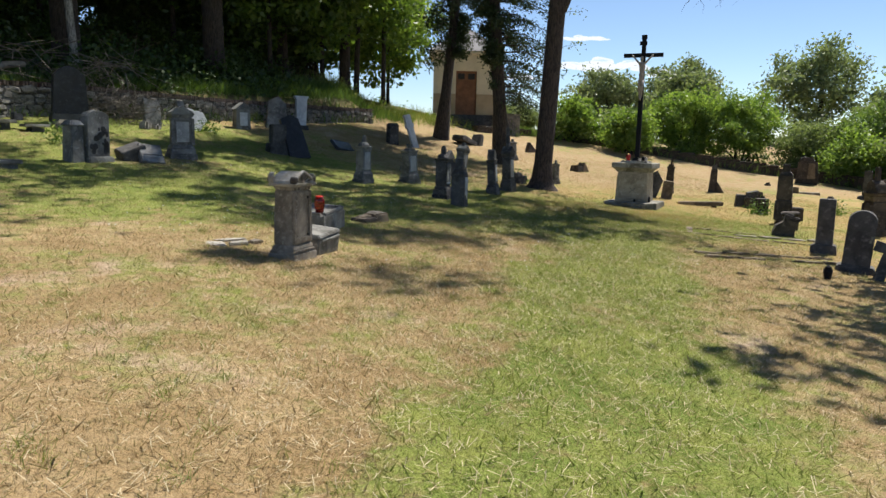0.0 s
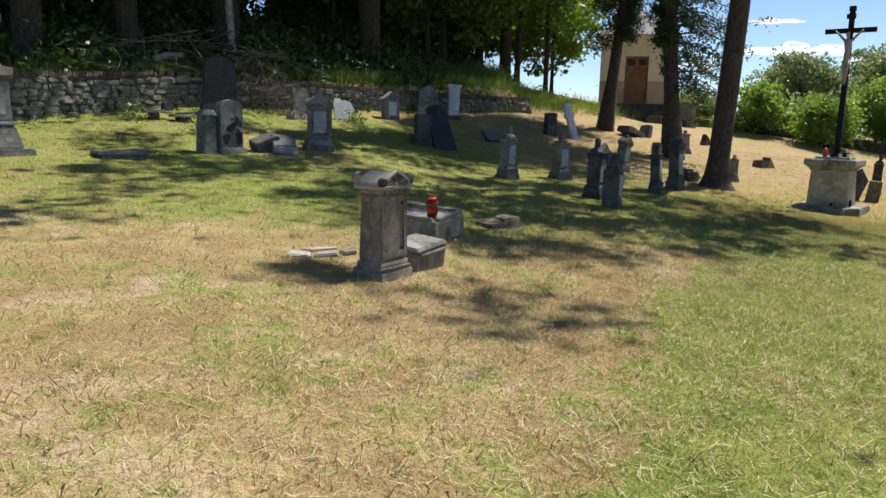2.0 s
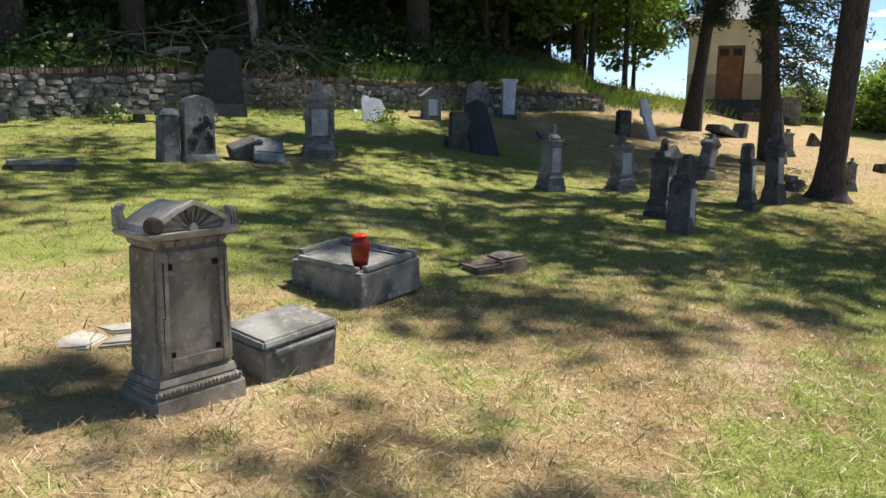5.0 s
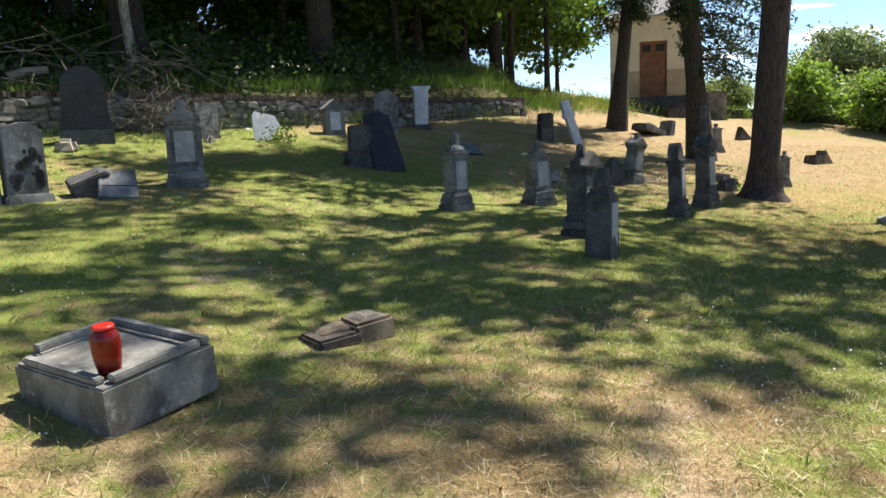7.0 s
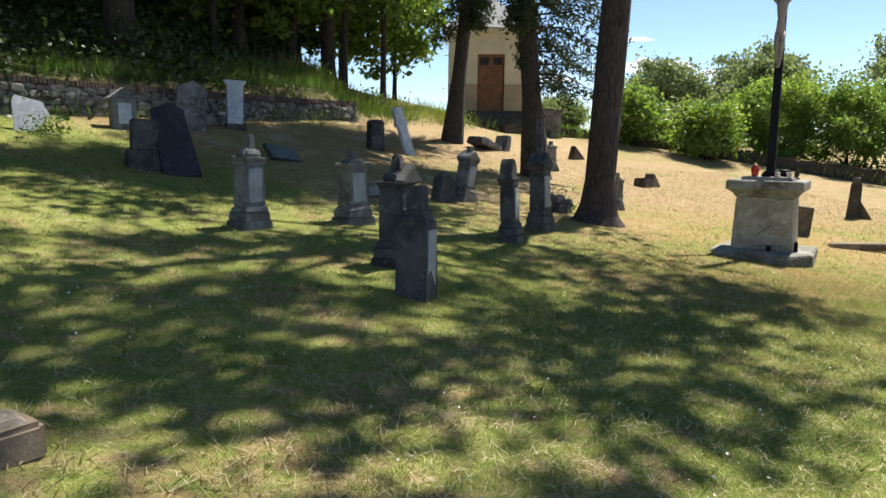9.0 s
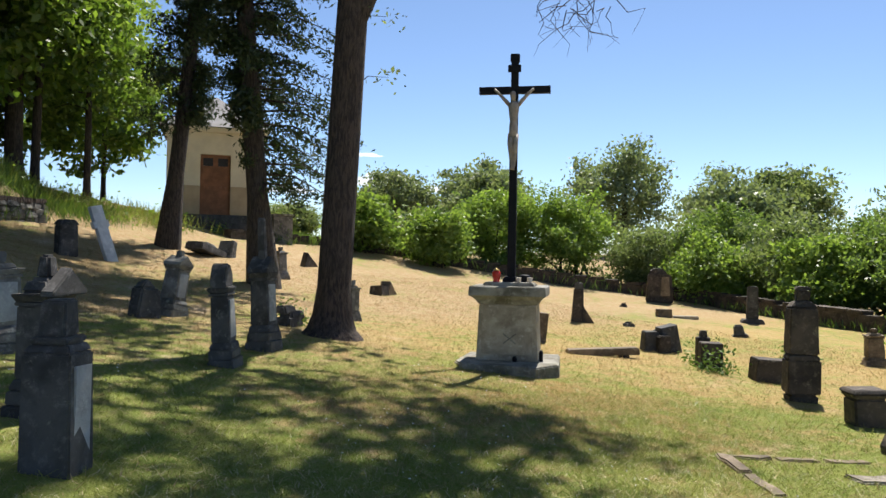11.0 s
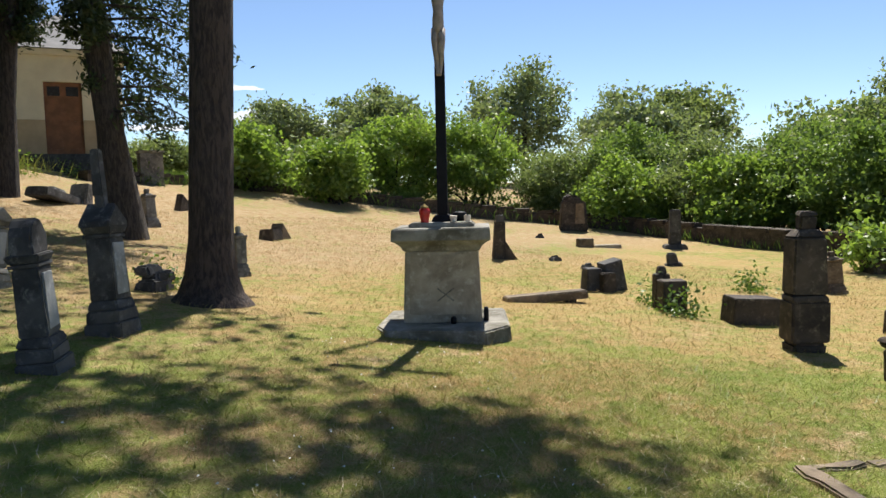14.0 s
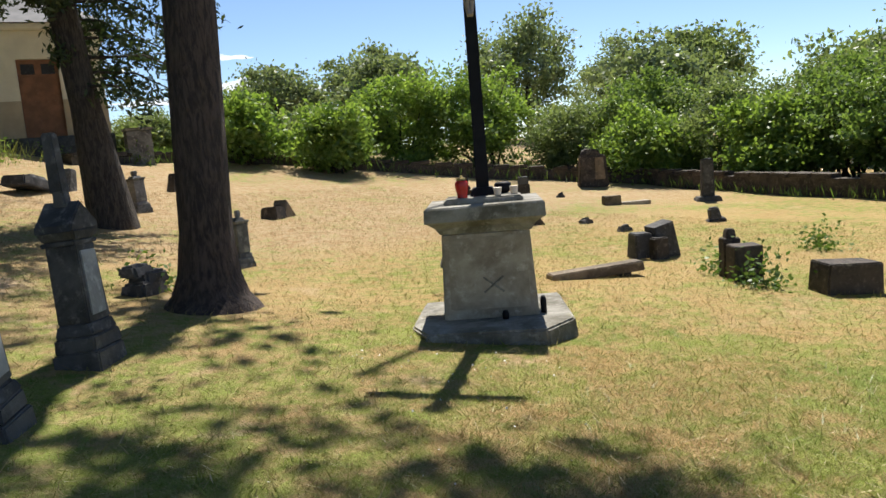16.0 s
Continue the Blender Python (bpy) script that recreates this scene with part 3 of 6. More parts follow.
# ---- gravestones ----
B, P, E = "box", "pipe", "plate"


def tomb():
    """The small temple-fronted tombstone nearest to the walk."""
    root = monument("temple_tombstone", "buff-grey sandstone tombstone with gabled roof and blank recessed panel", (-1.5, 3.05), 50, [
        (B, "base", TOMBS, 0.0, 0.12, 0.52, 0.36, 0.51, 0.35, 0, 0, 0.01),
        (B, "plinth_moulding", TOMBS, 0.12, 0.155, 0.5, 0.34, 0.47, 0.31, 0, 0, 0.015),
        (B, "plinth_moulding", TOMBS, 0.155, 0.21, 0.46, 0.3, 0.43, 0.27, 0, 0, 0.012),
        (B, "body", TOMBS, 0.21, 0.8, 0.42, 0.25, 0.39, 0.235, 0, 0, 0.008),
        (B, "frieze", TOMBS, 0.8, 0.84, 0.385, 0.235, 0.42, 0.27, 0, 0, 0.008),
        (B, "cornice", ROOFS, 0.842, 0.872, 0.47, 0.33, 0.5, 0.36, 0, 0, 0.006),
    ], wearing=0.005)
    for k in range(21):
        bm = bmesh.new()
        bmesh.ops.create_icosphere(bm, subdivisions=1, radius=0.0105, matrix=Matrix.Translation(((k - 10) * 0.0225, -0.166, 0.142)) @ Matrix.Diagonal((0.9, 1, 1.2, 1)))
        part("bead", bm, TOMBS, root)
    # raised frame round the blank panel; black chips paint the shade of square nail holes
    for x0, x1, z0, z1 in ((-0.2, -0.145, 0.23, 0.785), (0.145, 0.2, 0.23, 0.785), (-0.144, 0.144, 0.73, 0.785), (-0.144, 0.144, 0.23, 0.285)):
        bm = bmesh.new()
        frustum(bm, z0, z1, x1 - x0, 0.034, x1 - x0, 0.034, ox=(x0 + x1) / 2, oy=-0.128, bev=0.004)
        for v in bm.verts:
            v.co.x *= 1 - (v.co.z - 0.21) * 0.1
            v.co.y += (v.co.z - 0.21) * 0.012
        part("panel_frame", bm, TOMBS, root)
    for x0, x1, z0, z1 in ((-0.178, -0.175, 0.3, 0.48), (-0.168, -0.165, 0.49, 0.74), (0.175, 0.178, 0.3, 0.48), (0.165, 0.168, 0.49, 0.74), (-0.178, -0.165, 0.482, 0.486), (0.165, 0.178, 0.482, 0.486)):
        bm = bmesh.new()
        frustum(bm, z0, z1, x1 - x0, 0.004, x1 - x0, 0.004, ox=(x0 + x1) / 2, oy=-0.142, bev=0)
        part("incised_line", bm, IRON, root)
    for x, z in ((-0.125, 0.712), (0.125, 0.712), (-0.125, 0.303), (0.125, 0.303)):
        bm = bmesh.new()
        frustum(bm, z - 0.013, z + 0.013, 0.026, 0.012, 0.026, 0.012, ox=x, oy=-0.122, bev=0)
        part("nail_hole_shade", bm, IRON, root)
    for k in range(5):
        bm = bmesh.new()
        bmesh.ops.create_cone(bm, cap_ends=True, segments=10, radius1=0.02, radius2=0.014, depth=0.012, matrix=pose((k - 2) * 0.08, -0.131, 0.818, 90, 0, 0))
        part("rosette", bm, TOMBS, root)
    # gabled roof with a shallow curved front, ridge from front to back
    prof = [(-0.225, 0.0), (0.225, 0.0), (0.21, 0.03), (0.14, 0.068), (0.07, 0.1), (0.0, 0.125), (-0.07, 0.1), (-0.14, 0.068), (-0.21, 0.03)]
    bm = bmesh.new()
    extruded(bm, [(x, z + 0.871) for x, z in prof], -0.125, 0.165, 0.008)
    bmesh.ops.subdivide_edges(bm, edges=[e for e in bm.edges if e.calc_length() > 0.2], cuts=5)
    wear(bm, 0.009, 5)
    part("roof", bm, ROOFS, root, "bleached weathered gabled stone roof")
    bm = bmesh.new()
    rim = prof[2:]
    extruded(bm, [(x, z + 0.885) for x, z in rim] + [(x * 0.9, z + 0.865) for x, z in rim[::-1]], -0.16, -0.124, 0.004)
    part("pediment_rim", bm, ROOFS, root)
    for k in range(9):
        a = 10 + k * 20.0
        bm = bmesh.new()
        ln = 0.085 + 0.075 * abs(math.cos(radians(a)))
        frustum(bm, 0.02, ln, 0.007, 0.014, 0.012, 0.014, bev=0.003)
        bmesh.ops.transform(bm, verts=bm.verts, matrix=pose(0, -0.137, 0.874) @ pose(0, 0, 0, 0, 90 - a, 0))
        part("fan_rib", bm, TOMBS, root)
    bm = bmesh.new()
    bmesh.ops.create_cone(bm, cap_ends=True, segments=14, radius1=0.028, radius2=0.022, depth=0.03, matrix=pose(0, -0.14, 0.882, 90, 0, 0))
    part("fan_boss", bm, TOMBS, root)
    # corner ornaments: curled leaves, one of them broken down to its round root
    for sx, y, h in ((1, -0.13, 0.1), (1, 0.14, 0.1), (-1, 0.14, 0.12)):
        bm = bmesh.new()
        arc = [(0.15, 0.0), (0.235, 0.0), (0.245, 0.03), (0.242, 0.6 * h), (0.225, 0.9 * h), (0.205, h), (0.198, 0.93 * h), (0.212, 0.7 * h), (0.205, 0.45 * h), (0.175, 0.3 * h)]
        extruded(bm, [(sx * x, z + 0.872) for x, z in arc], y - 0.032, y + 0.032, 0.006)
        part("corner_leaf", bm, ROOFS, root)
        for k in range(3):
            bm = bmesh.new()
            frustum(bm, 0.012, h * (0.85 - 0.14 * k), 0.008, 0.01, 0.006, 0.008, ox=sx * (0.235 - 0.017 * k), oy=y - 0.035 if y < 0 else y + 0.035, bev=0.002)
            bmesh.ops.translate(bm, verts=bm.verts, vec=(0, 0, 0.872))
            part("leaf_vein", bm, TOMBS, root)
    bm = bmesh.new()
    bmesh.ops.create_cone(bm, cap_ends=True, segments=16, radius1=0.04, radius2=0.034, depth=0.07, matrix=pose(-0.2, -0.135, 0.905, 90, 0, 0))
    bmesh.ops.bevel(bm, geom=[e for e in bm.edges if len(e.link_faces) == 2 and e.calc_face_angle() > 1], offset=0.006, segments=1, affect="EDGES")
    wear(bm, 0.006, 8)
    part("broken_scroll", bm, DBROWN, root, "dark broken corner scroll")
    root.matrix_basis = pose(0.02, 0, 0) @ root.matrix_basis @ Matrix.Diagonal((0.95, 0.95, 1, 1))


tomb()

tb = monument("toppled_block", "grey-brown sandstone block with lipped edge lying in grass", (-1.11, 3.6), 50, [
    (B, "body", SLATE, 0, 0.245, 0.5, 0.37, 0.52, 0.38, 0, 0, 0.012), (B, "top", SLATE, 0.247, 0.29, 0.53, 0.4, 0.5, 0.37, 0, 0, 0.012), (B, "moulding", SLATE, 0.2, 0.232, 0.42, 0.02, 0.42, 0.02, 0.02, -0.196, 0.006)], "stone block", (5, 2), wearing=0.008)
tb.matrix_basis = pose(-1.13, 3.62, gz(-1.11, 3.6) - 0.03, 8) @ pose(0, 0, 0, 0, 2, 50)
lst = monument("fallen_slab_block", "grey stone block on its back with rim and notched corner", (-0.86, 5.33), 52, [
    ("flat", "body", SLATE, [(-0.37, -0.47), (0.37, -0.47), (0.37, 0.47), (-0.24, 0.47), (-0.24, 0.38), (-0.37, 0.38)], -0.25, 0.0, 0.012),
    (B, "rim", SLATE, 0.252, 0.292, 0.06, 0.92, 0.06, 0.92, 0.33, 0.0, 0.008), (B, "rim", SLATE, 0.252, 0.29, 0.58, 0.07, 0.58, 0.06, 0.0, -0.43, 0.008),
    (B, "rim", SLATE, 0.252, 0.292, 0.5, 0.07, 0.5, 0.06, 0.04, 0.43, 0.008), (B, "rim", SLATE, 0.252, 0.285, 0.06, 0.7, 0.06, 0.7, -0.33, -0.04, 0.008),
    (B, "ledge", SLATE, 0.25, 0.262, 0.03, 0.76, 0.03, 0.76, 0.27, 0.0, 0.005), (B, "ledge", SLATE, 0.25, 0.262, 0.48, 0.03, 0.48, 0.03, 0.02, 0.37, 0.005)], "stone block", (-1, -1), wearing=0.005, sink=0.0)
lst.matrix_basis = pose(-0.04, -0.03, -0.03) @ lst.matrix_basis @ Matrix.Diagonal((0.88, 0.88, 1.06, 1))
cb = lst.matrix_basis.translation.copy()
lst.matrix_basis = Matrix.Translation(cb + Vector((0, 0, 0.02))) @ Matrix.Rotation(radians(5.0), 4, "X") @ Matrix.Translation(-cb) @ lst.matrix_basis
wl = lst.matrix_basis @ pose(-0.21, -0.31, 0.254)


def jar_lantern(m, h, label):
    """Barrel-shaped glass jar, half filled with wax, with a rimmed mouth."""
    root = new("grave_lantern")
    bm = bmesh.new()
    lathe(bm, [(0.2 * h, 0), (0.25 * h, 0.02 * h), (0.275 * h, 0.12 * h), (0.32 * h, 0.34 * h), (0.335 * h, 0.5 * h), (0.335 * h, 0.72 * h), (0.31 * h, 0.83 * h), (0.24 * h, 0.89 * h), (0.225 * h, 0.93 * h),
               (0.2 * h, 0.93 * h), (0.21 * h, 0.88 * h), (0.29 * h, 0.8 * h), (0.312 * h, 0.7 * h), (0.31 * h, 0.5 * h), (0.25 * h, 0.14 * h), (0.2 * h, 0.06 * h)], 24)
    part("glass", bm, REDG, root)
    bm = bmesh.new()
    lathe(bm, [(0.2 * h, 0.07 * h), (0.24 * h, 0.15 * h), (0.27 * h, 0.27 * h), (0.1 * h, 0.29 * h)])
    part("wax_fill", bm, PINK, root, "pale pink wax in the lower glass")
    bm = bmesh.new()
    lathe(bm, [(0.235 * h, 0.925 * h), (0.25 * h, 0.94 * h), (0.25 * h, 0.985 * h), (0.2 * h, 1.0 * h)], 24)
    part("lid", bm, REDP, root)
    root.matrix_basis = m
    return tagged(root, label, "lantern")


jar_lantern(wl, 0.235, "red glass grave lantern with wax stub on the fallen block")
monument("stone_stub", "broken brown stone stub sunk in dry grass", (0.28, 6.35), 32, [
    (B, "body", DBROWN, 0, 0.13, 0.34, 0.32, 0.33, 0.3, -0.13, 0, 0.02), (B, "body", BROWN, 0, 0.17, 0.32, 0.34, 0.3, 0.28, 0.17, 0.02, 0.025), (B, "chipped_top", TOMBS, 0.16, 0.19, 0.24, 0.22, 0.14, 0.16, 0.18, 0.03, 0.015), (B, "chipped_top", BROWN, 0.12, 0.155, 0.26, 0.2, 0.18, 0.14, -0.1, 0.03, 0.015)], "stone block", (0, -3), wearing=0.03)
monument("flat_marker", "pale broken stone paving flush with the dry grass", (-2.15, 3.75), 20, [
    ("flat", "slab", ROOFS, [(-0.32, -0.16), (-0.08, -0.22), (0.0, 0.02), (-0.14, 0.15), (-0.36, 0.08)], -0.055, 0.0, 0.012),
    ("flat", "slab", ROOFS, [(-0.04, -0.2), (0.22, -0.15), (0.28, 0.0), (0.04, 0.03)], -0.05, 0.0, 0.012),
    ("flat", "slab", ROOFS, [(0.02, 0.06), (0.3, 0.04), (0.33, 0.2), (0.1, 0.26), (-0.08, 0.2)], -0.06, 0.0, 0.012),
    ("flat", "slab", TOMBS, [(0.3, -0.1), (0.46, -0.06), (0.44, 0.1), (0.32, 0.06)], -0.045, 0.0, 0.01)], "stone slab", wearing=0.02, sink=0.038)


def pillar(label, at, yaw, h, w, mat, tilt=(0, 0), top="broken", plaque=True, d=None, wearing=0.012, cat="gravestone"):
    """Upright grave pillar: stepped base, shaft with plaque, cap, and what is left on top."""
    d = d or w * 0.8
    s = h / 1.3
    spec = [(B, "base", mat, 0, 0.15 * s, w * 1.42, d * 1.42, w * 1.4, d * 1.4, 0, 0, 0.012),
            (B, "plinth", mat, 0.15 * s, 0.26 * s, w * 1.3, d * 1.3, w * 1.24, d * 1.24, 0, 0, 0.012),
            (B, "plinth_slope", mat, 0.26 * s, 0.35 * s, w * 1.24, d * 1.24, w * 1.02, d * 1.02, 0, 0, 0.015),
            (B, "shaft", mat, 0.35 * s, 0.9 * s, w, d, w * 0.93, d * 0.93, 0, 0, 0.01),
            (B, "necking", mat, 0.9 * s, 0.93 * s, w * 1.04, d * 1.04, w * 1.04, d * 1.04, 0, 0, 0.006),
            (B, "cap", mat, 0.93 * s, 1.0 * s, w * 0.98, d * 0.98, w * 1.2, d * 1.2, 0, 0, 0.012)]
    if plaque:
        spec.append((B, "plaque", PLAQ, 0.4 * s, 0.85 * s, w * 0.66, 0.02, w * 0.64, 0.02, 0, -d * 0.49, 0.004))
    if top == "broken":
        spec += [(B, "top_block", mat, 1.0 * s, 1.12 * s, w * 0.95, d * 0.95, w * 0.6, d * 0.6, 0, 0, 0.03), (B, "broken_stub", mat, 1.11 * s, 1.3 * s, w * 0.42, d * 0.42, w * 0.3, d * 0.3, 0.02, 0, 0.02)]
    elif top == "gable":
        spec += [(E, "gable", mat, [(-w * 0.62, 1.0 * s), (w * 0.62, 1.0 * s), (w * 0.58, 1.05 * s), (0, 1.2 * s), (-w * 0.58, 1.05 * s)], -d * 0.58, d * 0.58, 0.01), (B, "finial_base", mat, 1.16 * s, 1.3 * s, w * 0.36, d * 0.4, w * 0.3, d * 0.34, 0, 0, 0.015)]
    elif top == "urn":
        spec += [(B, "top_block", mat, 1.0 * s, 1.06 * s, w * 0.8, d * 0.8, w * 0.6, d * 0.6, 0, 0, 0.01), (B, "knob", mat, 1.06 * s, 1.2 * s, w * 0.36, d * 0.36, w * 0.4, d * 0.4, 0, 0, 0.015)]
    elif top == "round":
        spec += [(E, "rounded_head", mat, [(-w * 0.52, 1.0 * s), (w * 0.52, 1.0 * s)] + [(w * 0.52 * math.cos(math.pi * i / 8), 1.06 * s + 0.22 * s * math.sin(math.pi * i / 8)) for i in range(9)], -d * 0.42, d * 0.42, 0.012)]
    return monument("grave_pillar", label, at, yaw, spec, cat, tilt, wearing=wearing, group="grave pillars on the lawn")


pillar("grey sandstone grave pillar with cap and broken finial", (1.76, 12.5), 35, 1.18, 0.31, GREY)
pillar("grey grave pillar with marble plaque and flat cap", (3.2, 13.3), 30, 1.14, 0.34, GREY, (0, -2), "urn")
tall = pillar("tall dark grave pillar with twin arched panel and broken top", (3.2, 10.85), 50, 1.24, 0.33, DARK, top="broken")
for dx in (-0.075, 0.075):
    bm = bmesh.new()
    extruded(bm, [(dx + x, z) for x, z in arch(0.11, 0.42, 0.84)], -0.15, -0.132, 0.003)
    part("arched_panel", bm, SLATE, tall)
bm = bmesh.new()
extruded(bm, [(-0.24, 0.94), (0.24, 0.94), (0.24, 0.98), (0.0, 1.14), (-0.24, 0.98)], -0.2, -0.1, 0.01)
wear(bm, 0.01, 31)
part("front_gable", bm, DARK, tall)
monument("grave_pillar", "dark grave pillar with chamfered cap and square stub", (3.03, 9.4), 52, [
    (B, "shaft", DARK, 0, 0.74, 0.3, 0.3, 0.28, 0.28, 0, 0, 0.012), (B, "chamfer", DARK, 0.74, 0.79, 0.28, 0.28, 0.21, 0.21, 0, 0, 0.01),
    (B, "collar", DARK, 0.79, 0.83, 0.24, 0.22, 0.24, 0.22, 0, 0, 0.01), (B, "stub", DARK, 0.83, 1.04, 0.17, 0.16, 0.15, 0.14, 0, 0, 0.012),
    (B, "plaque", PLAQ, 0.12, 0.66, 0.2, 0.02, 0.19, 0.02, 0, -0.144, 0.004)], group="grave pillars on the lawn")
pillar("dark grey grave pillar with round carved head, leaning", (5.46, 13.03), 50, 1.26, 0.27, DARK, (-3, -3), "round")
gg = pillar("tall grey grave pillar with gable and broken cross stump", (6.44, 14.15), 42, 1.42, 0.32, DARK, (-3, 1), "gable")
bm = bmesh.new()
frustum(bm, 1.38, 1.84, 0.12, 0.1, 0.1, 0.08, bev=0.012)
part("cross_stump", bm, DARK, gg)
pillar("grey grave pillar behind, tilted, with open frame panel", (6.05, 17.0), 40, 1.12, 0.34, SLATE, (4, 9), "gable")
monument("broken_gravestone", "dark broken gravestone stump with mossy top", (5.5, 16.5), 20, [
    (B, "body", DARK, 0, 0.5, 0.44, 0.3, 0.36, 0.24, 0, 0, 0.03), (B, "jagged_top", DARK, 0.48, 0.62, 0.3, 0.2, 0.12, 0.14, -0.04, 0, 0.03)], wearing=0.04, tilt=(0, 6))
pillar("grey grave pillar beside the slope", (11.2, 23.8), 20, 1.0, 0.3, GREY, (0, -2), "urn", False)
pillar("small grey pillar behind the old tree", (9.85, 17.6), 10, 0.92, 0.22, GREY, (0, 1), "urn", False)

aedi = pillar("grey sandstone monument with gable, urn and pale plaque", (-2.37, 13.4), 14, 1.36, 0.44, GREY, (0, 0), "gable", wearing=0.01)
for dx in (-0.23, 0.23):
    bm = bmesh.new()
    frustum(bm, 0.36, 0.96, 0.07, 0.06, 0.065, 0.055, ox=dx, oy=-0.17, bev=0.01)
    part("pilaster", bm, GREY, aedi)

spot = monument("spotted_gravestone", "grey gravestone with black fallen-letter blotches and round shoulders", (-4.05, 11.7), 40, [
    (B, "base", SLATE, 0, 0.14, 0.6, 0.42, 0.56, 0.38, 0, 0, 0.02),
    (E, "slab", GREY, [(-0.25, 0.13), (0.25, 0.13), (0.25, 0.95), (0.19, 1.02), (0.0, 1.08), (-0.19, 1.02), (-0.25, 0.95)], -0.11, 0.11, 0.012),
    (B, "side_block", GREY, 0, 0.75, 0.3, 0.32, 0.26, 0.28, -0.46, 0.06, 0.02), (B, "side_cap", GREY, 0.75, 0.86, 0.34, 0.36, 0.2, 0.2, -0.46, 0.06, 0.02)])
rs = random.Random(5)
for k in range(22):
    bm = bmesh.new()
    bmesh.ops.create_circle(bm, cap_ends=True, segments=9, radius=rs.uniform(0.025, 0.06))
    r = bmesh.ops.extrude_face_region(bm, geom=list(bm.faces))
    bmesh.ops.translate(bm, verts=[v for v in r["geom"] if isinstance(v, bmesh.types.BMVert)], vec=(0, 0, 0.006))
    for v in bm.verts:
        v.co.x *= 1 + 0.4 * noise.noise(v.co * 40 + Vector((k, 0, 0)))
        v.co.y *= 1.3 + 0.5 * noise.noise(v.co * 40 + Vector((0, k, 0)))
    bmesh.ops.transform(bm, verts=bm.verts, matrix=pose(rs.uniform(-0.18, 0.2), -0.115, rs.uniform(0.24, 0.72), 90, 0, 0))
    part("black_blotch", bm, BLACK, spot)

monument("toppled_block", "dark cube-shaped stone tipped over in the grass", (-3.35, 12.3), 25, [
    (B, "body", DARK, 0, 0.44, 0.55, 0.4, 0.53, 0.38, 0, 0, 0.02)], "stone block", (14, -20), 0.12)
monument("toppled_block", "grey cracked stone panel leaning on the tipped block", (-2.98, 12.0), 25, [
    (B, "panel", GREY, 0, 0.5, 0.52, 0.14, 0.5, 0.13, 0, 0, 0.015), (B, "crack", DARK, 0.2, 0.212, 0.46, 0.02, 0.44, 0.02, 0, -0.067, 0.002)], "stone block", (-38, 6), 0.03)
monument("flat_slab", "flat grey stone slab raised on dark base", (-5.6, 9.85), 30, [
    (B, "base", GREY, 0, 0.1, 0.72, 0.44, 0.72, 0.44, 0, 0, 0.01), (B, "top", GREY, 0.1, 0.17, 0.86, 0.54, 0.84, 0.52, 0, 0, 0.012)], "stone slab")
lm = monument("cross_monument", "grey stepped stone monument with plaque, scroll gable and cross", (-7.4, 9.2), 38, [
    (B, "step", GREY, 0, 0.14, 1.15, 0.8, 1.12, 0.78, 0, 0, 0.02), (B, "plinth", GREY, 0.14, 0.5, 0.86, 0.6, 0.66, 0.46, 0, 0, 0.015),
    (B, "moulding", GREY, 0.5, 0.58, 0.7, 0.5, 0.64, 0.44, 0, 0, 0.02), (B, "body", GREY, 0.58, 1.2, 0.6, 0.4, 0.58, 0.38, 0, 0, 0.012),
    (B, "cornice", GREY, 1.2, 1.28, 0.62, 0.42, 0.76, 0.54, 0, 0, 0.015), (E, "scroll_gable", PALE, [(-0.34, 1.28), (0.34, 1.28), (0.36, 1.4), (0.2, 1.42), (0.12, 1.56), (0, 1.6), (-0.12, 1.56), (-0.2, 1.42), (-0.36, 1.4)], -0.22, 0.22, 0.015),
    (B, "cross_post", GREY, 1.55, 2.5, 0.15, 0.12, 0.14, 0.11, 0, 0, 0.015), (B, "cross_arm", GREY, 2.1, 2.24, 0.56, 0.115, 0.56, 0.115, 0, 0, 0.015),
    (B, "plaque", PLAQ, 0.68, 1.1, 0.42, 0.02, 0.41, 0.02, 0, -0.2, 0.004)])

monument("black_gravestone", "large black granite stele with arched top by the wall", (-5.0, 16.75), 22, [
    (B, "base", DARK, 0, 0.3, 0.98, 0.36, 0.94, 0.32, 0, 0, 0.015), (E, "stele", BLACK, [(-0.44, 0.3), (0.44, 0.3), (0.38, 1.28), (0.2, 1.46), (0, 1.52), (-0.2, 1.46), (-0.38, 1.28)], -0.1, 0.1, 0.012)], wearing=0.006)
monument("marble_slab", "white marble slab fragment leaning on the wall", (-1.85, 18.5), 10, [
    (E, "panel", WHITE, [(-0.2, 0.0), (0.12, 0.0), (0.34, 0.42), (0.2, 0.66), (-0.26, 0.72), (-0.3, 0.6)], -0.04, 0.04, 0.008)], "marble slab", (-22, 8), wearing=0.006)
monument("small_monument", "small grey wall-side monument with pale inset", (-0.35, 20.0), 20, [
    (B, "body", GREY, 0, 0.66, 0.5, 0.34, 0.46, 0.3, 0, 0, 0.02), (E, "gable", GREY, [(-0.3, 0.66), (0.3, 0.66), (0, 0.88)], -0.18, 0.18, 0.01), (B, "plaque", WHITE, 0.14, 0.56, 0.26, 0.02, 0.25, 0.02, 0, -0.165, 0.004)])
monument("toppled_gravestone", "black granite slab leaning back on its plinth", (0.9, 16.25), 14, [
    (E, "slab", BLACK, [(-0.3, 0), (0.3, 0), (0.3, 1.2), (0.1, 1.36), (-0.24, 1.28)], -0.07, 0.07, 0.01)], "gravestone", (-24, -9), wearing=0.006)
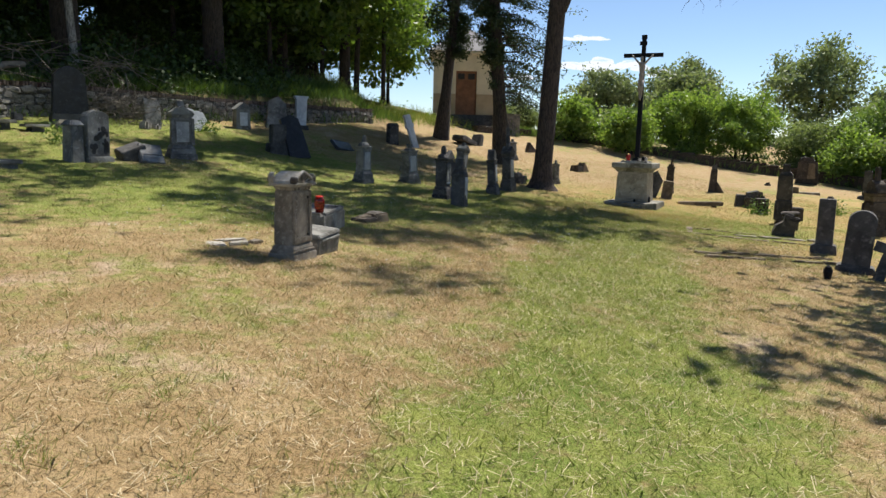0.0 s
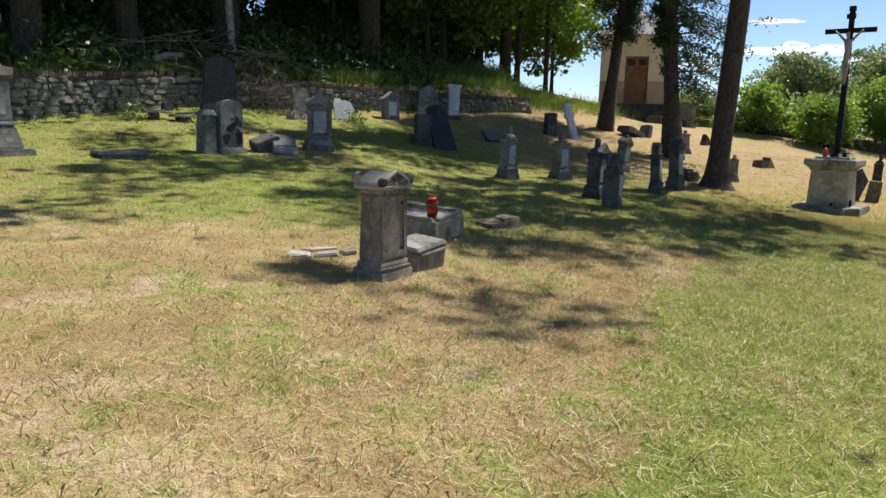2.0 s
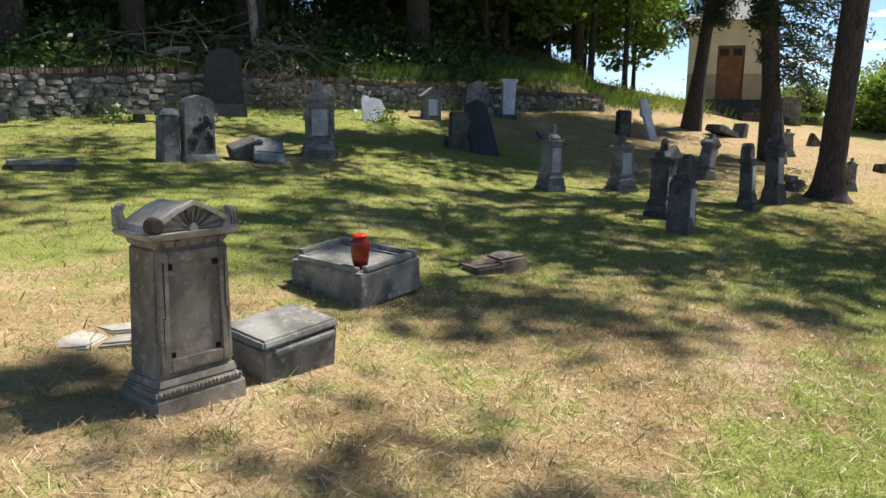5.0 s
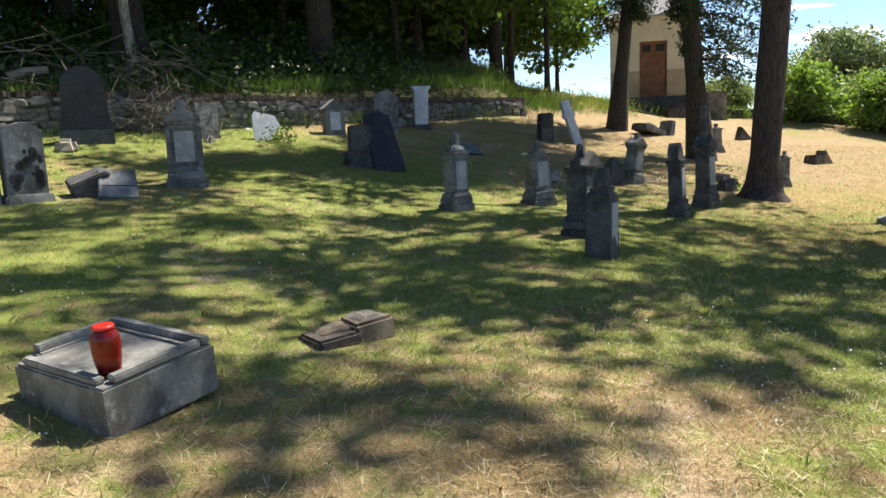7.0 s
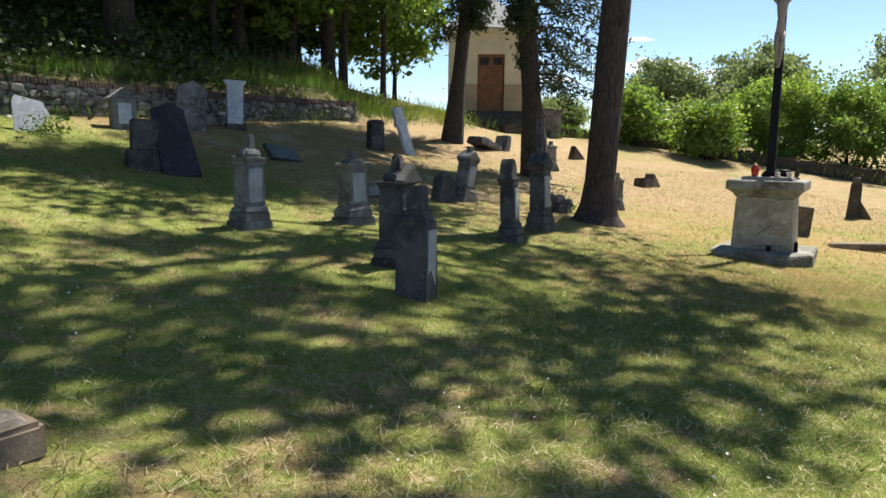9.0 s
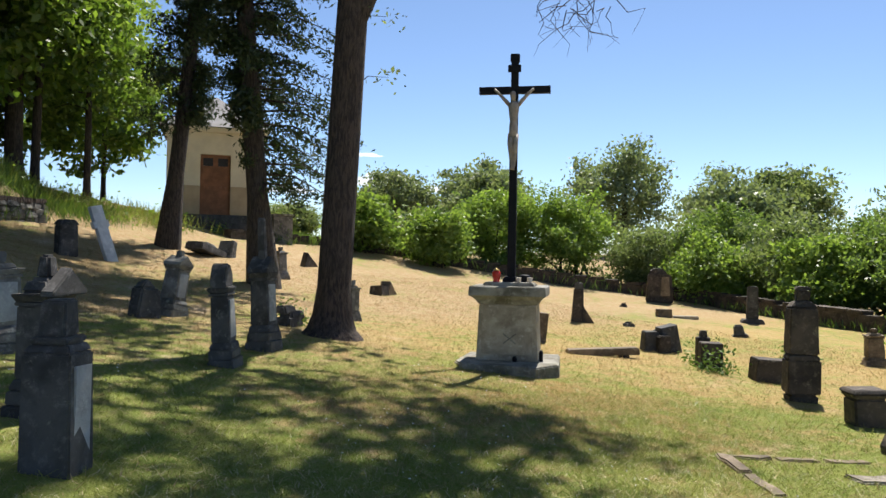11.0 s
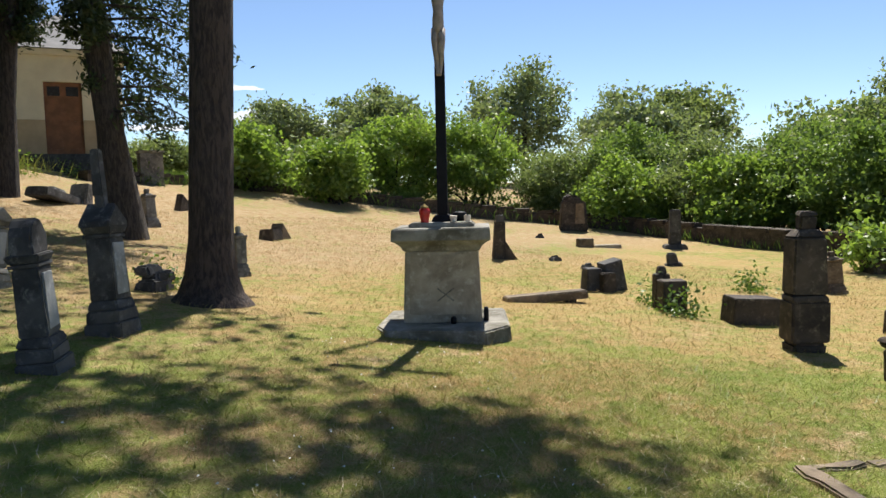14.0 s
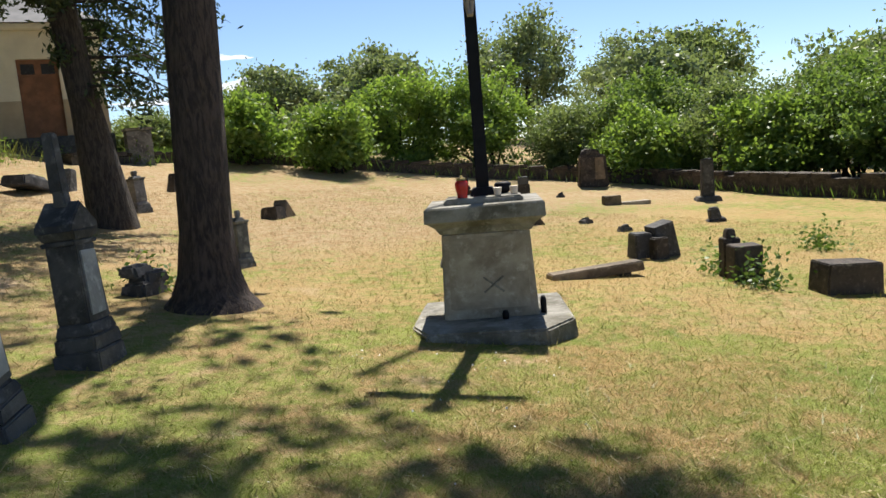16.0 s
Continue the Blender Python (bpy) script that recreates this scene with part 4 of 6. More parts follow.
monument("plinth_block", "dark stepped plinth behind the leaning slab", (0.3, 16.5), 14, [
    (B, "step", DARK, 0, 0.34, 0.62, 0.42, 0.6, 0.4, 0, 0, 0.02), (B, "block", DARK, 0.34, 0.86, 0.42, 0.32, 0.4, 0.3, 0, 0, 0.02)], "stone block")
monument("leaning_slab", "tall grey-green stone slab leaning near the wall", (0.92, 21.3), 12, [
    (E, "slab", GREY, [(-0.36, 0), (0.36, 0), (0.36, 0.95), (0.05, 1.2), (-0.3, 1.0)], -0.08, 0.08, 0.012)], "gravestone", (-14, 6))
monument("white_stele", "narrow blue-white marble stele on dark foot", (1.95, 22.3), 10, [
    (B, "foot", DARK, 0, 0.16, 0.5, 0.34, 0.46, 0.3, 0, 0, 0.015), (E, "stele", BLUEW, [(-0.18, 0.15), (0.18, 0.15), (0.2, 1.08), (0.26, 1.14), (0.26, 1.2), (-0.26, 1.2), (-0.26, 1.14), (-0.2, 1.08)], -0.09, 0.09, 0.01)], tilt=(0, 1), wearing=0.005)
monument("rubble_heap", "pale broken stones heaped by the stele", (1.3, 22.2), 40, [
    (B, "stone", RUBBLE, 0, 0.3, 0.6, 0.4, 0.3, 0.2, 0, 0, 0.04), (B, "stone", RUBBLE, 0, 0.22, 0.4, 0.3, 0.2, 0.2, 0.45, -0.1, 0.04), (B, "stone", RUBBLE, 0.0, 0.52, 0.2, 0.24, 0.14, 0.1, -0.2, 0.1, 0.04)], "rubble", wearing=0.06)
monument("dark_stele", "dark broken stele behind the fallen cross", (5.6, 22.9), 15, [
    (B, "body", DARK, 0, 0.72, 0.42, 0.3, 0.4, 0.28, 0, 0, 0.02), (B, "cap", DARK, 0.72, 0.84, 0.46, 0.34, 0.3, 0.24, 0, 0, 0.02)])
monument("tilted_cross", "blue-white marble cross slab tilted against a stone", (6.6, 23.0), 22, [
    (E, "cross", BLUEW, [(-0.14, 0), (0.14, 0), (0.14, 0.86), (0.2, 0.86), (0.2, 1.02), (0.15, 1.02), (0.15, 1.38), (-0.15, 1.38), (-0.15, 1.02), (-0.2, 1.02), (-0.2, 0.86), (-0.14, 0.86)], -0.06, 0.06, 0.01)], "gravestone", (-14, -11), wearing=0.004)
monument("fallen_slab", "blue-grey slab lying aslant in the shade", (2.9, 19.2), 30, [
    (E, "slab", GLOSS, [(-0.38, 0), (0.38, 0), (0.38, 0.44), (-0.38, 0.48)], -0.06, 0.06, 0.012)], "stone slab", (-52, 8), 0.0)
monument("field_stone", "rounded grey stone on the grass", (4.05, 16.1), 10, [(B, "stone", RUBBLE, 0, 0.3, 0.5, 0.4, 0.36, 0.3, 0, 0, 0.08)], "stone", wearing=0.05)
monument("fallen_monument", "toppled pale monument pieces on the sunny bank", (10.1, 26.1), 35, [
    (B, "plinth", DARK, 0, 0.22, 1.3, 0.6, 1.25, 0.55, -0.3, 0, 0.03), (B, "upturned_slab", GREY, 0.05, 0.62, 0.34, 0.5, 0.26, 0.46, 0.55, -0.1, 0.03), (B, "slab", GREY, 0.2, 0.34, 0.6, 0.4, 0.5, 0.3, -0.2, 0.1, 0.03)], "gravestone", (0, 14), wearing=0.03)
monument("rubble_heap", "tilted stone fragments on the sandy bank", (13.65, 22.3), 30, [
    (B, "stone", DBROWN, 0, 0.28, 0.5, 0.4, 0.45, 0.36, -0.3, 0, 0.02), (E, "slab", BROWN, [(-0.1, 0), (0.55, 0), (0.1, 0.42)], -0.16, 0.16, 0.015)], "rubble", (0, 4), wearing=0.02)
monument("rubble_heap", "dark broken stones at the old tree's foot", (7.95, 16.55), 30, [
    (B, "stone", DARK, 0, 0.2, 0.5, 0.35, 0.4, 0.3, 0, 0, 0.03), (B, "stone", DARK, 0.15, 0.3, 0.4, 0.3, 0.36, 0.26, 0.1, 0, 0.03), (B, "stone", DARK, 0.26, 0.4, 0.34, 0.24, 0.3, 0.2, -0.05, 0.04, 0.03)], "rubble", wearing=0.03)
monument("leaning_slab", "brown slab leaning on a stone by the slope", (13.4, 26.4), 30, [
    (E, "slab", DBROWN, [(-0.4, 0), (0.5, 0), (-0.2, 0.5)], -0.1, 0.1, 0.012)], "stone slab", wearing=0.02)

monument("stone_bench", "low broken stone table slabs in front of the wall", (-5.9, 15.2), 30, [
    (B, "slab", CONC, 0.2, 0.28, 0.5, 0.34, 0.48, 0.32, -0.4, 0, 0.012), (B, "support", DARK, 0, 0.2, 0.2, 0.26, 0.2, 0.26, -0.4, 0, 0.012), (B, "slab", CONC, 0.12, 0.19, 0.6, 0.4, 0.58, 0.38, 0.25, -0.15, 0.012), (B, "support", DARK, 0, 0.12, 0.3, 0.3, 0.3, 0.3, 0.25, -0.15, 0.012), (B, "block", DARK, 0.26, 0.44, 0.22, 0.2, 0.2, 0.18, -0.06, 0.1, 0.012)], "stone slab")
monument("field_stone", "rounded pale boulder at the wall foot", (-5.1, 15.9), 15, [(B, "stone", PALE, 0, 0.26, 0.44, 0.34, 0.28, 0.22, 0, 0, 0.09)], "stone", wearing=0.05)
monument("leaning_slab", "plain grey slab standing against the wall", (-3.0, 18.3), 30, [
    (E, "slab", GREY, [(-0.25, 0), (0.25, 0), (0.26, 0.78), (-0.24, 0.84)], -0.06, 0.06, 0.01)], "gravestone", (-8, 0))
monument("field_stone", "rounded stones fallen from the wall", (-3.2, 17.6), 60, [(B, "stone", RUBBLE, 0, 0.3, 0.36, 0.3, 0.24, 0.2, 0, 0, 0.08), (B, "stone", RUBBLE, 0, 0.2, 0.3, 0.24, 0.2, 0.16, 0.4, -0.1, 0.06)], "stone", wearing=0.05)

# right-hand side of the lawn
monument("planter_block", "squat brown stone block overgrown at the wall", (21.3, 11.0), -45, [(B, "body", DBROWN, 0, 0.6, 0.9, 0.6, 0.86, 0.56, 0, 0, 0.03)], "stone block", wearing=0.02)
monument("soot_pillar", "dark soot-stained grave pillar with sloped shoulders and square knob", (12.05, 9.6), -48, [
    (B, "foot", DBROWN, 0, 0.16, 0.34, 0.3, 0.37, 0.33, 0, 0, 0.03), (B, "lower_block", DBROWN, 0.16, 0.62, 0.41, 0.37, 0.4, 0.36, 0, 0, 0.02), (B, "lower_slope", DBROWN, 0.62, 0.68, 0.4, 0.36, 0.36, 0.32, 0, 0, 0.012), (B, "shaft", DBROWN, 0.68, 1.3, 0.36, 0.31, 0.34, 0.29, 0, 0, 0.015),
    (B, "shoulder", DBROWN, 1.3, 1.39, 0.34, 0.29, 0.2, 0.17, 0, 0, 0.015), (B, "knob", DBROWN, 1.39, 1.53, 0.17, 0.15, 0.17, 0.15, 0, 0, 0.015), (B, "knob_cap", DBROWN, 1.53, 1.58, 0.19, 0.17, 0.15, 0.13, 0, 0, 0.01)], wearing=0.016)
monument("side_block", "low dark stone block beside the soot-stained pillar", (13.45, 10.75), -42, [
    (B, "body", DBROWN, 0, 0.4, 0.66, 0.42, 0.62, 0.4, 0, 0, 0.015)], "stone block", (0, 3))
monument("urn_base", "dark brown flared stone base standing alone", (11.05, 8.35), -42, [
    (B, "foot", DBROWN, 0, 0.36, 0.34, 0.3, 0.34, 0.3, 0, 0, 0.02), (B, "flare", DBROWN, 0.36, 0.42, 0.34, 0.3, 0.4, 0.36, 0, 0, 0.015), (B, "lid", DBROWN, 0.42, 0.46, 0.42, 0.38, 0.36, 0.32, 0, 0, 0.02)], "stone block", (0, -3), wearing=0.014)
monument("broken_gravestone", "dark brown flared stone block with broken slanted side", (10.02, 7.42), -40, [
    (E, "body", DBROWN, [(-0.3, 0.0), (0.13, 0.0), (0.12, 0.34), (0.2, 0.4), (0.2, 0.47), (-0.1, 0.5), (-0.12, 0.36), (-0.27, 0.27), (-0.31, 0.12)], -0.15, 0.15, 0.015), (B, "chipped_top", DBROWN, 0.47, 0.54, 0.24, 0.2, 0.12, 0.16, 0.0, 0, 0.02), (B, "ledge", DBROWN, 0.39, 0.46, 0.26, 0.34, 0.28, 0.36, 0.06, 0, 0.012)], wearing=0.02, tilt=(0, 4))
monument("obelisk_gravestone", "brown-grey tapered obelisk stone with step block", (14.4, 8.65), -48, [
    (B, "base", DBROWN, 0, 0.36, 0.5, 0.42, 0.48, 0.4, 0, 0, 0.015), (B, "obelisk", DBROWN, 0.36, 1.2, 0.34, 0.3, 0.29, 0.25, 0, 0, 0.012), (B, "chamfered_top", DBROWN, 1.2, 1.27, 0.29, 0.25, 0.2, 0.16, 0, 0, 0.012), (B, "step_block", DBROWN, 0, 0.38, 0.42, 0.4, 0.4, 0.38, -0.52, 0.0, 0.015)])
monument("dark_stele", "dark slab-like gravestone with chamfered top", (16.8, 9.4), -45, [
    (B, "base", DARK, 0, 0.3, 0.6, 0.42, 0.58, 0.4, 0, 0, 0.02), (B, "stele", DARK, 0.3, 1.3, 0.42, 0.26, 0.4, 0.24, 0, 0, 0.015), (B, "top", DARK, 1.3, 1.4, 0.4, 0.24, 0.24, 0.14, 0, 0, 0.015)])
pillar("small grey-brown pillar with flat cap", (17.7, 11.0), -48, 0.85, 0.3, BROWN, (0, -3), "urn", False)
monument("flat_roofed_gravestone", "pale brown gravestone with flat sloping roof slab", (16.25, 8.6), -100, [
    (B, "base", SLATE, 0, 0.32, 0.56, 0.5, 0.54, 0.48, 0, 0, 0.02), (B, "body", TOMBS, 0.32, 0.92, 0.44, 0.4, 0.42, 0.38, 0, 0, 0.015), (B, "corner_strip", BROWN, 0.33, 0.9, 0.07, 0.05, 0.065, 0.05, -0.19, -0.2, 0.01), (B, "corner_strip", BROWN, 0.33, 0.9, 0.07, 0.05, 0.065, 0.05, 0.19, -0.2, 0.01),
    (B, "roof_slab", ROOFS, 0.92, 0.98, 0.58, 0.52, 0.6, 0.54, 0, 0, 0.015), (B, "roof_slope", ROOFS, 0.98, 1.04, 0.58, 0.52, 0.3, 0.24, 0, 0, 0.015)], wearing=0.014)
monument("arched_gravestone", "soot-brown gravestone with arched niche, round head and stub", (12.8, 7.62), -112, [
    (B, "base", DBROWN, 0, 0.2, 0.58, 0.44, 0.56, 0.42, 0, 0, 0.02), (B, "body", DBROWN, 0.2, 0.86, 0.48, 0.34, 0.42, 0.3, 0, 0, 0.012), (B, "frieze", BROWN, 0.86, 0.98, 0.42, 0.3, 0.43, 0.31, 0, 0, 0.01), (B, "cornice", DBROWN, 0.98, 1.06, 0.45, 0.32, 0.54, 0.4, 0, 0, 0.012),
    (E, "round_head", DBROWN, arch(0.4, 1.05, 1.34), -0.13, 0.13, 0.015), (B, "corner_block", DBROWN, 1.06, 1.16, 0.1, 0.26, 0.07, 0.2, -0.2, 0, 0.015), (B, "corner_block", DBROWN, 1.06, 1.16, 0.1, 0.26, 0.07, 0.2, 0.2, 0, 0.015),
    (E, "niche_plaque", BLACK, arch(0.26, 0.28, 0.82), -0.17, -0.145, 0.004), (B, "niche_jamb", DBROWN, 0.24, 0.8, 0.06, 0.06, 0.055, 0.05, -0.18, -0.165, 0.008), (B, "niche_jamb", DBROWN, 0.24, 0.8, 0.06, 0.06, 0.055, 0.05, 0.18, -0.165, 0.008), (B, "stub", DBROWN, 1.3, 1.66, 0.13, 0.11, 0.11, 0.09, 0.0, 0, 0.012)], wearing=0.014)
monument("brick_pier", "weathered reddish pier with crumbling side by the bushes", (20.9, 8.6), -45, [
    (B, "body", REDB, 0, 1.7, 0.62, 0.5, 0.56, 0.44, 0, 0, 0.02), (B, "crumbling_top", BRICK, 1.68, 1.8, 0.6, 0.48, 0.5, 0.4, 0.02, 0, 0.03), (B, "broken_side", BRICK, 0.7, 1.25, 0.2, 0.34, 0.12, 0.24, -0.36, 0, 0.05), (B, "foot_rubble", BRICK, 0, 0.18, 0.9, 0.6, 0.7, 0.45, -0.1, -0.2, 0.05)], "pier", wearing=0.03)
monument("square_block", "dark square stone block with two smaller stones behind", (13.6, 11.95), -44, [
    (B, "body", DBROWN, 0, 0.5, 0.36, 0.3, 0.36, 0.3, 0, 0, 0.012), (B, "small_stone", DBROWN, 0, 0.56, 0.24, 0.2, 0.22, 0.18, -0.06, 0.3, 0.012), (B, "small_stone", DBROWN, 0.56, 0.68, 0.14, 0.14, 0.1, 0.1, -0.06, 0.3, 0.012)], "stone block")
monument("stone_cluster", "tilted broken dark stones leaning on each other", (14.9, 13.9), -30, [
    (B, "stone", DARK, 0, 0.45, 0.34, 0.3, 0.3, 0.24, -0.24, 0, 0.02), (E, "tilted_stone", DARK, [(0.0, 0), (0.4, 0.0), (0.26, 0.6), (-0.08, 0.52)], -0.16, 0.16, 0.015), (B, "stone", DBROWN, 0, 0.38, 0.26, 0.2, 0.22, 0.18, -0.05, -0.22, 0.02)], "rubble", wearing=0.02)
monument("lying_beam", "long grey stone beam lying on stones in the grass", (12.75, 13.6), -32, [
    (B, "beam", BROWN, 0.06, 0.19, 1.34, 0.26, 1.3, 0.24, 0, 0, 0.015), (B, "rest_stone", DBROWN, 0, 0.08, 0.16, 0.2, 0.14, 0.2, -0.45, 0, 0.01), (B, "rest_stone", DBROWN, 0, 0.08, 0.16, 0.2, 0.14, 0.2, 0.4, 0, 0.01)], "stone beam", (0, -2), wearing=0.008)
monument("broken_post", "slim dark broken gravestone post with skewed foot", (16.95, 18.05), -40, [
    (B, "post", DBROWN, 0, 0.92, 0.3, 0.24, 0.24, 0.2, 0, 0, 0.015), (B, "top", DARK, 0.92, 1.08, 0.2, 0.18, 0.18, 0.16, 0, 0, 0.012), (E, "side_shard", DBROWN, [(0.1, 0), (0.46, 0.0), (0.14, 0.46)], -0.1, 0.1, 0.012)], tilt=(0, 2))
monument("leaning_slab", "dark slab leaning behind the pedestal", (12.2, 15.5), -40, [
    (E, "slab", DARK, [(-0.34, 0), (0.22, 0), (0.3, 0.66), (0.05, 0.95), (-0.24, 0.7)], -0.1, 0.1, 0.012)], "gravestone", (-10, 12))
monument("small_block", "pale small pillar block behind the pedestal", (12.75, 15.3), -40, [
    (B, "body", BROWN, 0, 0.62, 0.34, 0.3, 0.32, 0.28, 0, 0, 0.015)], "stone block", (0, 6))
pillar("thin dark broken pillar standing behind the pedestal", (14.6, 17.6), -40, 1.3, 0.26, DBROWN, (0, 2), "broken", False)
monument("thin_stele", "thin dark stele by the low wall", (24.0, 17.2), -50, [
    (B, "stele", DARK, 0, 1.2, 0.34, 0.26, 0.3, 0.22, 0, 0, 0.03), (B, "foot", DARK, 0, 0.18, 0.7, 0.5, 0.6, 0.44, 0, 0, 0.03)], wearing=0.02)
monument("small_stub", "small dark worn stone stub", (19.8, 15.1), -50, [
    (B, "stub", DARK, 0, 0.36, 0.26, 0.22, 0.2, 0.16, 0, 0, 0.03), (B, "foot", DARK, 0, 0.12, 0.4, 0.3, 0.36, 0.26, 0, 0, 0.02)], "stone stub", (0, -8), wearing=0.02)
monument("ruined_pier", "reddish-brown ruined stone pier with flat top", (25.8, 22.0), -50, [
    (B, "body", DBROWN, 0, 1.1, 1.0, 0.7, 0.8, 0.6, 0, 0, 0.05), (B, "red_face", BROWN, 0.3, 1.0, 0.3, 0.05, 0.26, 0.05, 0.2, -0.36, 0.02), (B, "broken_top", DBROWN, 1.08, 1.28, 0.7, 0.5, 0.5, 0.4, -0.05, 0, 0.05)], "pier", wearing=0.05)
monument("stone_block", "squared brown stone lying in the grass", (21.9, 18.7), -40, [
    (B, "body", BROWN, 0, 0.3, 0.46, 0.3, 0.44, 0.28, -0.2, 0, 0.015), (B, "slab", PALE, 0, 0.1, 0.8, 0.3, 0.76, 0.28, 0.45, 0.0, 0.012)], "stone block", wearing=0.01)
for x, y in ((18.0, 17.2), (17.4, 15.9), (22.5, 21.0)):
    monument("field_stone", "small dark stone lying in the dry grass", (x, y), 30 * x, [(B, "stone", DARK, 0, 0.18, 0.34, 0.26, 0.22, 0.18, 0, 0, 0.05)], "stone", wearing=0.05, group="loose stones")
monument("arched_gravestone", "dark tall stele with rounded top in half shade", (7.25, 3.3), -50, [
    (B, "base", DARK, 0, 0.16, 0.56, 0.4, 0.52, 0.36, 0, 0, 0.02), (E, "stele", DARK, arch(0.4, 0.15, 1.02), -0.12, 0.12, 0.012)], tilt=(0, 3))
monument("cross_gravestone", "small dark leaning stone cross", (6.75, 2.5), -50, [
    (E, "cross", DARK, [(-0.07, 0), (0.07, 0), (0.07, 0.46), (0.2, 0.46), (0.2, 0.6), (0.07, 0.6), (0.07, 0.84), (-0.07, 0.84), (-0.07, 0.6), (-0.2, 0.6), (-0.2, 0.46), (-0.07, 0.46)], -0.06, 0.06, 0.012)], tilt=(0, 14))
monument("obelisk_gravestone", "dark rectangular stele with stepped foot at a kerbed plot", (8.5, 5.05), -50, [
    (B, "foot", DARK, 0, 0.22, 0.46, 0.4, 0.4, 0.34, 0, 0, 0.02), (B, "stele", DARK, 0.2, 1.05, 0.28, 0.22, 0.27, 0.21, 0, 0, 0.012)])
grave_lantern(pose(5.8, 2.5, gz(5.8, 2.5)), 0.2, "small dark lantern standing in the grass", IRON, IRON)


def kerb(a, b, w=0.14, h=0.1, mat=None, label="weathered stone kerb of a grave plot"):
    ax, ay = a
    bx, by = b
    ln = math.hypot(bx - ax, by - ay)
    root = new("grave_kerb")
    n = max(1, round(ln / 0.55))
    rk = random.Random(int(ax * 100 + by * 10))
    for i in range(n):
        if 0 < i < n - 1 and rk.random() < 0.12:
            continue
        bm = bmesh.new()
        wk = w * rk.uniform(0.75, 1.15)
        frustum(bm, -0.08, h + rk.uniform(-0.01, 0.018), ln / n * rk.uniform(0.88, 0.99), wk, ln / n * 0.9, wk * 0.88, ox=(i + 0.5) * ln / n - ln / 2, oy=rk.uniform(-0.02, 0.02), bev=0.014)
        bmesh.ops.subdivide_edges(bm, edges=[e for e in bm.edges if e.calc_length() > 0.15], cuts=3)
        wear(bm, 0.022, ax + i * 3)
        bmesh.ops.rotate(bm, verts=bm.verts, cent=((i + 0.5) * ln / n - ln / 2, 0, 0), matrix=Matrix.Rotation(radians(rk.uniform(-3, 3)), 3, "Z"))
        part("kerb_stone", bm, mat or BROWN, root)
    mx, my = (ax + bx) / 2, (ay + by) / 2
    slope = math.degrees(math.atan2(gz(bx, by) - gz(ax, ay), ln))
    root.matrix_basis = pose(mx, my, gz(mx, my), 0, 0, math.degrees(math.atan2(by - ay, bx - ax))) @ pose(0, 0, 0, 0, -slope, 0)
    return tagged(root, label, "kerb", "kerbs of the grave plots")


kerb((8.12, 8.35), (7.35, 7.35), 0.15, 0.025, BROWN)
kerb((7.28, 7.24), (9.6, 6.0), 0.12, 0.025, BROWN)
kerb((8.1, 8.3), (9.4, 7.6), 0.12, 0.025, BROWN)
kerb((8.55, 7.42), (10.3, 6.5), 0.26, 0.03, TOMBS, "flat pale kerb stone sunk in the grass")
kerb((5.2, 4.3), (7.9, 3.9), 0.14, 0.025, BROWN)
kerb((5.35, 4.75), (8.0, 4.4), 0.14, 0.025, BROWN)


# ---- chapel on the rise ----
CX, CY, CYAW = 12.45, 32.3, -20.0
CZ = 2.84


